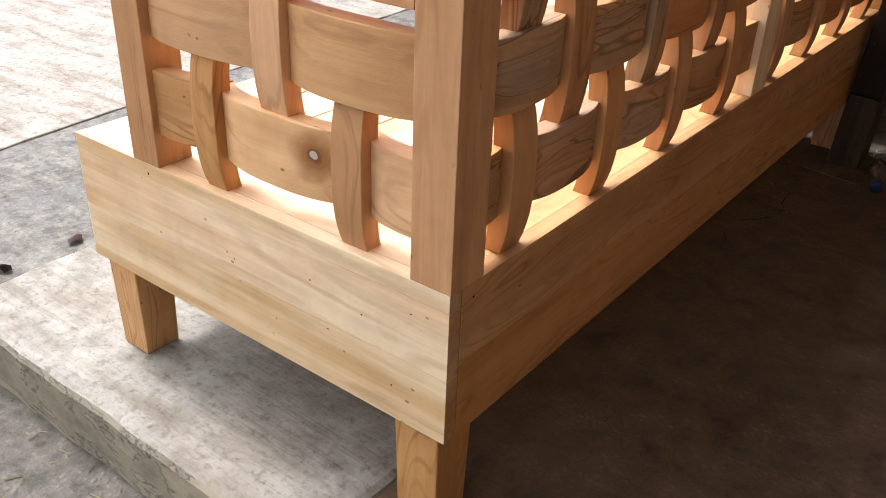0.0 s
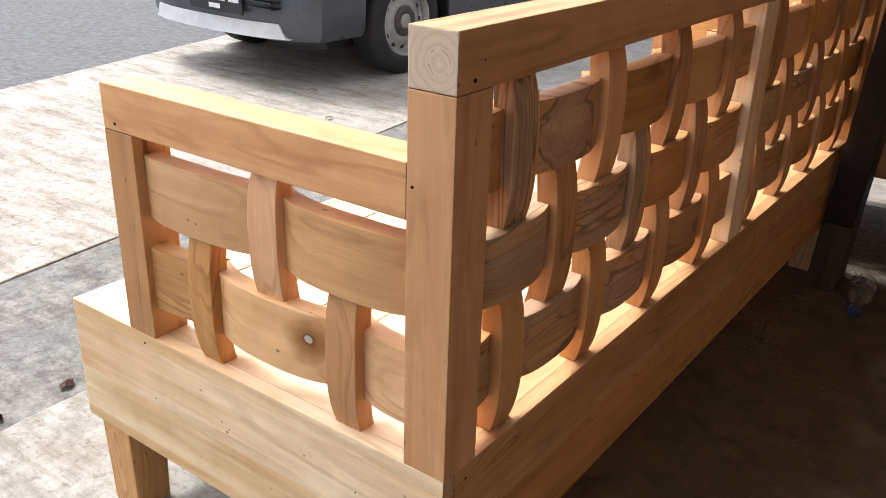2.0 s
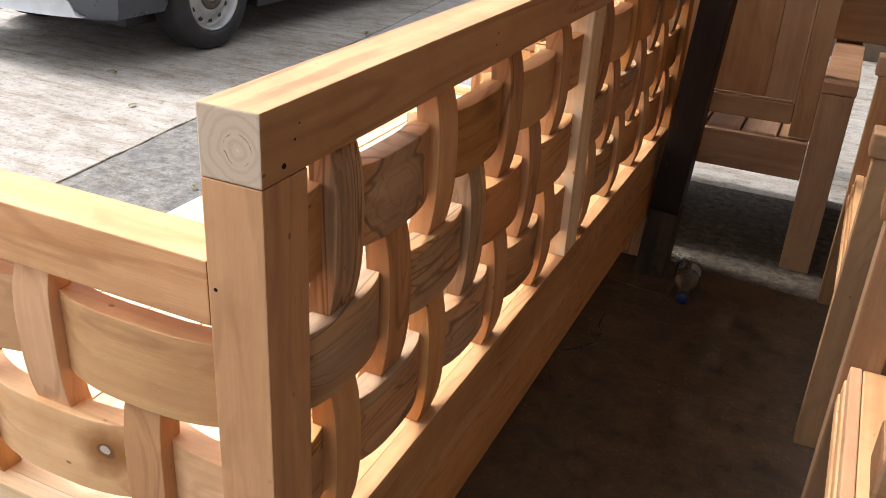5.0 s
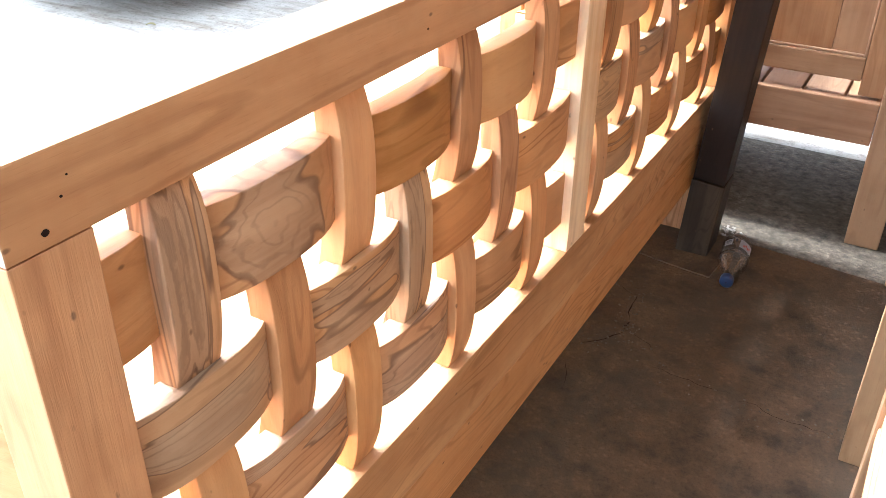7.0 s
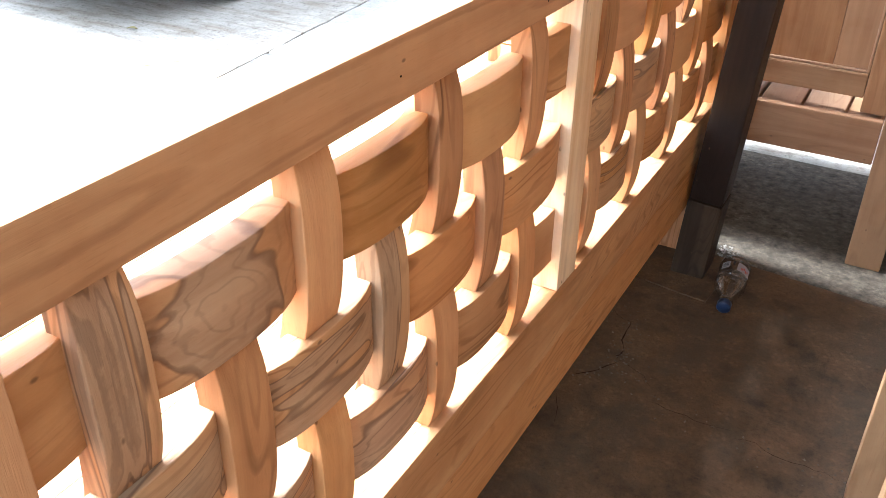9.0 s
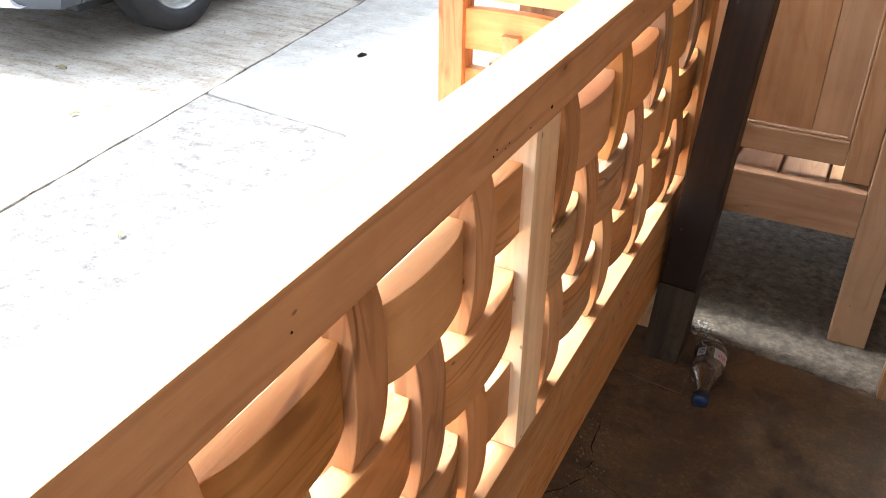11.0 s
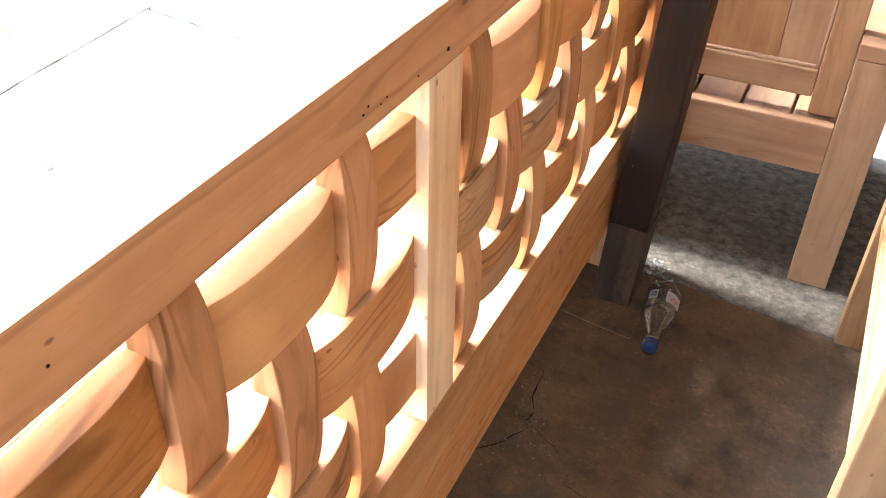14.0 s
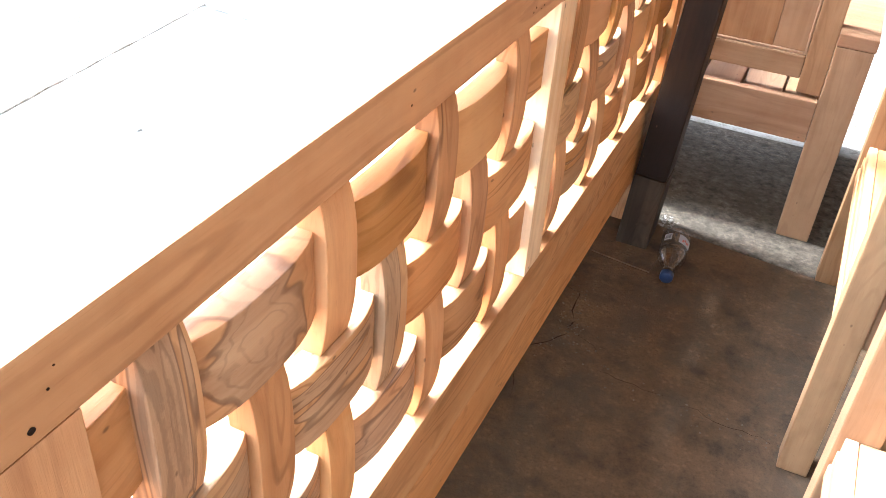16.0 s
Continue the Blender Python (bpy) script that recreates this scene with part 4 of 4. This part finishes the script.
def shell(z0, z1, inset0, inset1, y_front_add, y_back, bulge=0.0, n=16, lean=1.0):
    secs = []
    for z, ins in ((z0, inset0), (z0 + (z1 - z0) * 0.12, (inset0 + inset1) / 2 - bulge), (z1 - (z1 - z0) * 0.1, inset1 - bulge), (z1, inset1 + 0.012)):
        ring = []
        hw = HW - ins
        for i in range(n + 1):
            xx = -hw + 2 * hw * i / n
            ring.append((xx, nose_y(xx, z) + y_front_add + ins * lean, z))
        ring += [(hw, y_back, z), (-hw, y_back, z)]
        secs.append(ring)
    bm = bmesh.new()
    rows = [[bm.verts.new(p) for p in s] for s in secs]
    m = len(rows[0])
    for a, b in zip(rows, rows[1:]):
        for i in range(m):
            bm.faces.new((a[i], a[(i + 1) % m], b[(i + 1) % m], b[i]))
    bm.faces.new(rows[0])
    bm.faces.new(list(reversed(rows[-1])))
    return bm


smooth_by_angle(part("bumper", shell(0.24, 0.56, 0.03, 0.0, -0.02, -0.33, 0.008), CAR_GREY, van, "dark grey front bumper"), 0.9)
smooth_by_angle(part("lower_bumper", shell(0.25, 0.325, 0.145, 0.20, -0.04, -0.60, lean=0.1), SILVER, van, "scuffed silver bumper guard"), 0.9)
smooth_by_angle(part("body", shell(0.561, 1.05, 0.0, 0.02, 0.02, 3.0, 0.01), CAR_GREY, van), 0.9)
smooth_by_angle(part("cabin", shell(1.051, 1.8, 0.03, 0.14, 0.32, 3.0, 0.0), GLASS_DARK, van, "dark glazed cabin"), 0.9)
beam("sill", (HW - 0.06, 0.36, 0.258), (HW - 0.005, 2.1, 0.56), "y", CAR_GREY, van, 0.012)
beam("sill", (-HW + 0.005, 0.36, 0.258), (-HW + 0.06, 2.1, 0.56), "y", CAR_GREY, van, 0.012)
# Underbody hangs low, with black boards added, to keep the ground beneath dark.
beam("underbody", (-HW + 0.20, -0.42, 0.15), (HW - 0.20, 2.9, 0.5), "y", BLACK, van, 0.01)
for s in (1, -1):
    beam("shade_skirt", (min(s * (HW - 0.195), s * (HW - 0.03)), 0.37, 0.16), (max(s * (HW - 0.195), s * (HW - 0.03)), 2.0, 0.255), "y", BLACK, van, 0.01)
for n in range(4):
    beam("grille_bar", (0.34, -0.806, 0.395 + 0.03 * n), (0.52, -0.74, 0.403 + 0.03 * n), "x", BLACK, van, 0.002)
plate = beam("number_plate", (-0.10, -0.822, 0.355), (0.32, -0.812, 0.495), "x", BLACK, van, 0.002, "black number plate")
for bx0, bx1, bz0, bz1 in ((-0.08, 0.0, 0.41, 0.475), (0.03, 0.19, 0.41, 0.475), (0.22, 0.30, 0.41, 0.475), (0.06, 0.15, 0.37, 0.393)):
    beam("plate_mark", (bx0, -0.825, bz0), (bx1, -0.8225, bz1), "x", WHITE, van, 0)


def wheel(px, py, side):
    w = empty("wheel", "black tyre on a grey steel rim", "", Matrix.Translation((px, py, 0.283)))
    w.parent = van
    bm = bmesh.new()
    s = side
    lathe(bm, [(0.183, 0.0), (0.19, 0.012 * s), (0.215, 0.016 * s), (0.255, 0.008 * s), (0.277, -0.008 * s), (0.283, -0.03 * s), (0.283, -0.135 * s), (0.27, -0.16 * s), (0.19, -0.165 * s)], 48, "x")
    part("tyre", bm, TYRE, w, "", None, True)
    bm = bmesh.new()
    lathe(bm, [(0.186, 0.004 * s), (0.18, 0.012 * s), (0.174, 0.006 * s), (0.168, -0.03 * s), (0.16, -0.045 * s), (0.115, -0.02 * s), (0.085, -0.012 * s), (0.07, -0.03 * s), (0.045, -0.032 * s), (0.042, -0.005 * s), (0.03, 0.0), (0.001, 0.0)], 48, "x")
    part("rim", bm, RIM, w, "grey steel rim with round holes", None, True)
    bm = bmesh.new()
    lathe(bm, [(0.046, -0.004 * s), (0.05, -0.001 * s), (0.078, -0.006 * s), (0.082, -0.014 * s)], 32, "x")
    part("hub_ring", bm, DARK_STEEL, w, "dull dark hub ring", None, True)
    for i in range(12):
        a = 2 * math.pi * i / 12
        bm = bmesh.new()
        lathe(bm, [(0.0005, 0.0), (0.0125, 0.0), (0.0125, -0.01 * s)], 12, "x")
        part("vent_hole", bm, BLACK, w, "", Matrix.Translation((-0.029 * s, 0.138 * math.cos(a), 0.138 * math.sin(a))) @ Matrix.Rotation(a, 4, "X"))
    for i in range(4):
        a = 2 * math.pi * i / 4 + 0.4
        bm = bmesh.new()
        lathe(bm, [(0.0005, 0.012 * s), (0.009, 0.012 * s), (0.01, -0.01 * s)], 6, "x")
        part("wheel_nut", bm, RIM, w, "", Matrix.Translation((-0.026 * s, 0.057 * math.cos(a), 0.057 * math.sin(a))))


for px, s in ((HW - 0.012, 1), (-HW + 0.012, -1)):
    for py in (0.0, 2.35):
        wheel(px, py, s)
for py in (0.0, 2.35):
    for s in (1, -1):
        # dark wheel housing, the upper arc only
        bm = bmesh.new()
        arc = [[bm.verts.new((h, 0.345 * math.cos(a), 0.345 * math.sin(a))) for a in (math.pi * (i / 20) for i in range(21))] for h in (0.0, -0.22 * s)]
        for i in range(20):
            bm.faces.new((arc[0][i], arc[0][i + 1], arc[1][i + 1], arc[1][i]))
        part("wheel_arch", bm, BLACK, van, "", Matrix.Translation(((HW - 0.004) * s, py, 0.283)), True)

# ---- grass, leaves, cracks ----
gr = random.Random(5)
verts, faces = [], []
for n in range(1500):
    gx, gy = gr.uniform(-4.6, -0.9), gr.uniform(6.25, 8.6)
    if gy < 6.45 + 0.2 * math.sin(gx * 5.0):
        continue
    h, a, lean = gr.uniform(0.05, 0.16), gr.uniform(0, 6.28), gr.uniform(-0.06, 0.06)
    dx, dy = 0.006 * math.cos(a), 0.006 * math.sin(a)
    k = len(verts)
    verts += [(gx - dx, gy - dy, -0.125), (gx + dx, gy + dy, -0.125), (gx + lean, gy + lean * 0.5, -0.06 + h)]
    faces.append((k, k + 1, k + 2))
me = bpy.data.meshes.new("grass")
me.from_pydata(verts, [], faces)
me.materials.append(LEAF)
tagged(new("grass", me), "rough green grass at the yard's edge", "grass", kind="stuff")


def dry_leaf(x, y, z, turn, size):
    bm = bmesh.new()
    rows = []
    for i in range(7):
        q = i / 6
        w = size * 0.28 * math.sin(math.pi * min(1, q * 0.95 + 0.03)) + 0.0006
        c = 0.12 * size * math.sin(math.pi * q)
        rows.append([bm.verts.new((size * (q - 0.5), sgn * w, 0.004 + c + abs(sgn) * 0.08 * size)) for sgn in (-1, 0, 1)])
    for a, b in zip(rows, rows[1:]):
        for j in range(2):
            bm.faces.new((a[j], a[j + 1], b[j + 1], b[j]))
    bmesh.ops.solidify(bm, geom=bm.faces[:], thickness=0.0006)
    ob = part("dry_leaf", bm, DRY, None, "", pose(x, y, z, 0, 0, turn))
    tagged(ob, "curled dry yellow-brown leaf on the concrete", "leaf", "dry leaves on the yard")


for x, y, turn, size in ((-3.118, 3.137, 20, 0.05), (-2.687, 2.804, 80, 0.042), (-2.633, 2.908, 40, 0.03), (-1.904, 2.238, 100, 0.028), (-2.6, 4.6, 130, 0.06), (-2.35, 4.9, 10, 0.06), (-3.4, 2.6, 60, 0.04)):
    dry_leaf(x, y, -0.019, turn, size)


def floor_crack(parent, start, end, seed, width=0.003, z=0.0006, jag=0.014):
    """A jagged hairline crack between two points of the floor."""
    rg = random.Random(seed)
    a, b = Vector(start), Vector(end)
    d = b - a
    nrm = Vector((-d.y, d.x)).normalized()
    n = max(4, int(d.length / 0.018))
    bm = bmesh.new()
    off, prev = 0.0, None
    for i in range(n + 1):
        off = off * 0.8 + rg.uniform(-jag, jag) * 0.6
        p = a + d * i / n + nrm * off
        w = width * (0.35 + rg.random()) * (0.25 + math.sin(math.pi * min(1.0, max(0.0, i / n)))) * 0.5
        pair = [bm.verts.new((p.x + nrm.x * w, p.y + nrm.y * w, z)), bm.verts.new((p.x - nrm.x * w, p.y - nrm.y * w, z))]
        if prev:
            bm.faces.new((prev[0], prev[1], pair[1], pair[0]))
        prev = pair
    part("crack", bm, SCREW, parent)


floor_ob = bpy.data.objects["floor"]
CRACKS = (((-0.53, 2.135), (-0.474, 2.114)), ((-0.474, 2.114), (-0.451, 2.0)), ((-0.451, 2.0), (-0.455, 1.965)), ((-0.455, 1.965), (-0.53, 1.875)), ((-0.455, 1.965), (-0.37, 1.90)), ((-0.364, 1.867), (-0.189, 1.85)), ((-0.189, 1.85), (0.01, 1.832)), ((-0.53, 1.80), (-0.505, 1.715)))
for k, (a, b) in enumerate(CRACKS):
    floor_crack(floor_ob, a, b, 30 + k, 0.0024 if k in (1, 2, 3) else 0.0010)


# grit lying along the cracks and on the floor
def crumbs(name, count, seed, spread, label, mat, at):
    rg = random.Random(seed)
    bm = bmesh.new()
    for n in range(count):
        cx, cy = at(rg)
        r = rg.uniform(0.0012, 0.0035) * spread
        hs = [bm.verts.new((cx + r * math.cos(a + rg.uniform(-0.3, 0.3)) * rg.uniform(0.7, 1.2), cy + r * math.sin(a) * rg.uniform(0.7, 1.2), 0.0)) for a in (0.0, 1.57, 3.14, 4.71)]
        tip = bm.verts.new((cx + rg.uniform(-r, r) * 0.3, cy + rg.uniform(-r, r) * 0.3, r * 0.9))
        for q in range(4):
            bm.faces.new((hs[q], hs[(q + 1) % 4], tip))
    ob = part(name, bm, mat, None, "", pose(0, 0, 0.0004))
    tagged(ob, label, "grit", kind="stuff")


def along_cracks(rg):
    a, b = rg.choice(CRACKS[:7])
    q = rg.random()
    return a[0] + (b[0] - a[0]) * q + rg.gauss(0, 0.02), a[1] + (b[1] - a[1]) * q + rg.gauss(0, 0.02)


crumbs("grit", 160, 3, 1.0, "grey concrete crumbs along the floor cracks", END_FLOOR, along_cracks)
crumbs("sand", 90, 4, 0.7, "grains of sand scattered on the floor", FLOOR, lambda rg: (rg.uniform(-0.42, 0.0), rg.uniform(0.9, 2.4)))
crumbs("plaster_chips", 60, 8, 1.6, "pale chips of broken cement beside the pillar's foot", YARD, lambda rg: (rg.gauss(-0.372, 0.016), rg.uniform(2.455, 2.56)))
slab("floor_patch", [(-0.55, 2.300), (-0.358, 2.270), (-0.352, 2.40), (-0.36, 2.49), (-0.55, 2.51)], 0.0032, -0.05, FLOOR, "thin cement patch round the pillar's foot", 0.0012, wobble=0.003, seed=12, category="floor")


# scraps on the yard
def scrap(name, x, y, z, size, mat, label, seed, category):
    rg = random.Random(seed)
    bm = bmesh.new()
    ring = [bm.verts.new((size * math.cos(a) * rg.uniform(0.6, 1.0), size * 0.6 * math.sin(a) * rg.uniform(0.6, 1.0), rg.uniform(0.001, 0.012))) for a in (i * 0.698 for i in range(9))]
    top = bm.verts.new((0, 0, 0.016))
    for q in range(9):
        bm.faces.new((ring[q], ring[(q + 1) % 9], top))
    bmesh.ops.solidify(bm, geom=bm.faces[:], thickness=0.001)
    tagged(part(name, bm, mat, None, "", pose(x, y, z, 0, 0, seed * 40)), label, category)


scrap("plastic_scrap", -2.27, 3.93, -0.018, 0.04, WHITE, "crumpled white scrap of plastic on the concrete", 1, "litter")
scrap("leaf_clump", -2.125, 3.86, -0.018, 0.035, SCREW, "small dark withered leaf clump on the concrete", 2, "litter")
# Stands for the dark hole at the slab's edge, not a leaf.
scrap("leaf_clump", -1.60, 0.668, -0.021, 0.022, SCREW, "small black scrap standing for the dark hole beside the slab", 5, "litter")
scrap("leaf_clump", -1.605, 0.832, -0.021, 0.027, RUST, "rust-brown withered leaf by the slab's edge", 3, "litter")


# bits of straw and twig on the trodden ground
rg = random.Random(21)
bm = bmesh.new()
for n in range(260):
    cx, cy, a, length = rg.uniform(-2.1, -0.7), rg.uniform(0.05, 0.52), rg.uniform(0, 6.28), rg.uniform(0.005, 0.028)
    dx, dy, w = math.cos(a) * length / 2, math.sin(a) * length / 2, rg.uniform(0.0005, 0.0011)
    nx, ny = -math.sin(a) * w, math.cos(a) * w
    z = rg.uniform(0.0012, 0.005)
    e = [[bm.verts.new((cx + sg * dx + k * nx, cy + sg * dy + k * ny, z + dz)) for k, dz in ((-1, 0.0), (1, 0.0), (0, w * 1.5))] for sg in (-1, 1)]
    for k in range(3):
        bm.faces.new((e[0][k], e[0][(k + 1) % 3], e[1][(k + 1) % 3], e[1][k]))
tagged(part("straw", bm, DRY, None, "", pose(0, 0, -0.126)), "dry straw bits scattered on the trodden ground", "straw", kind="stuff")
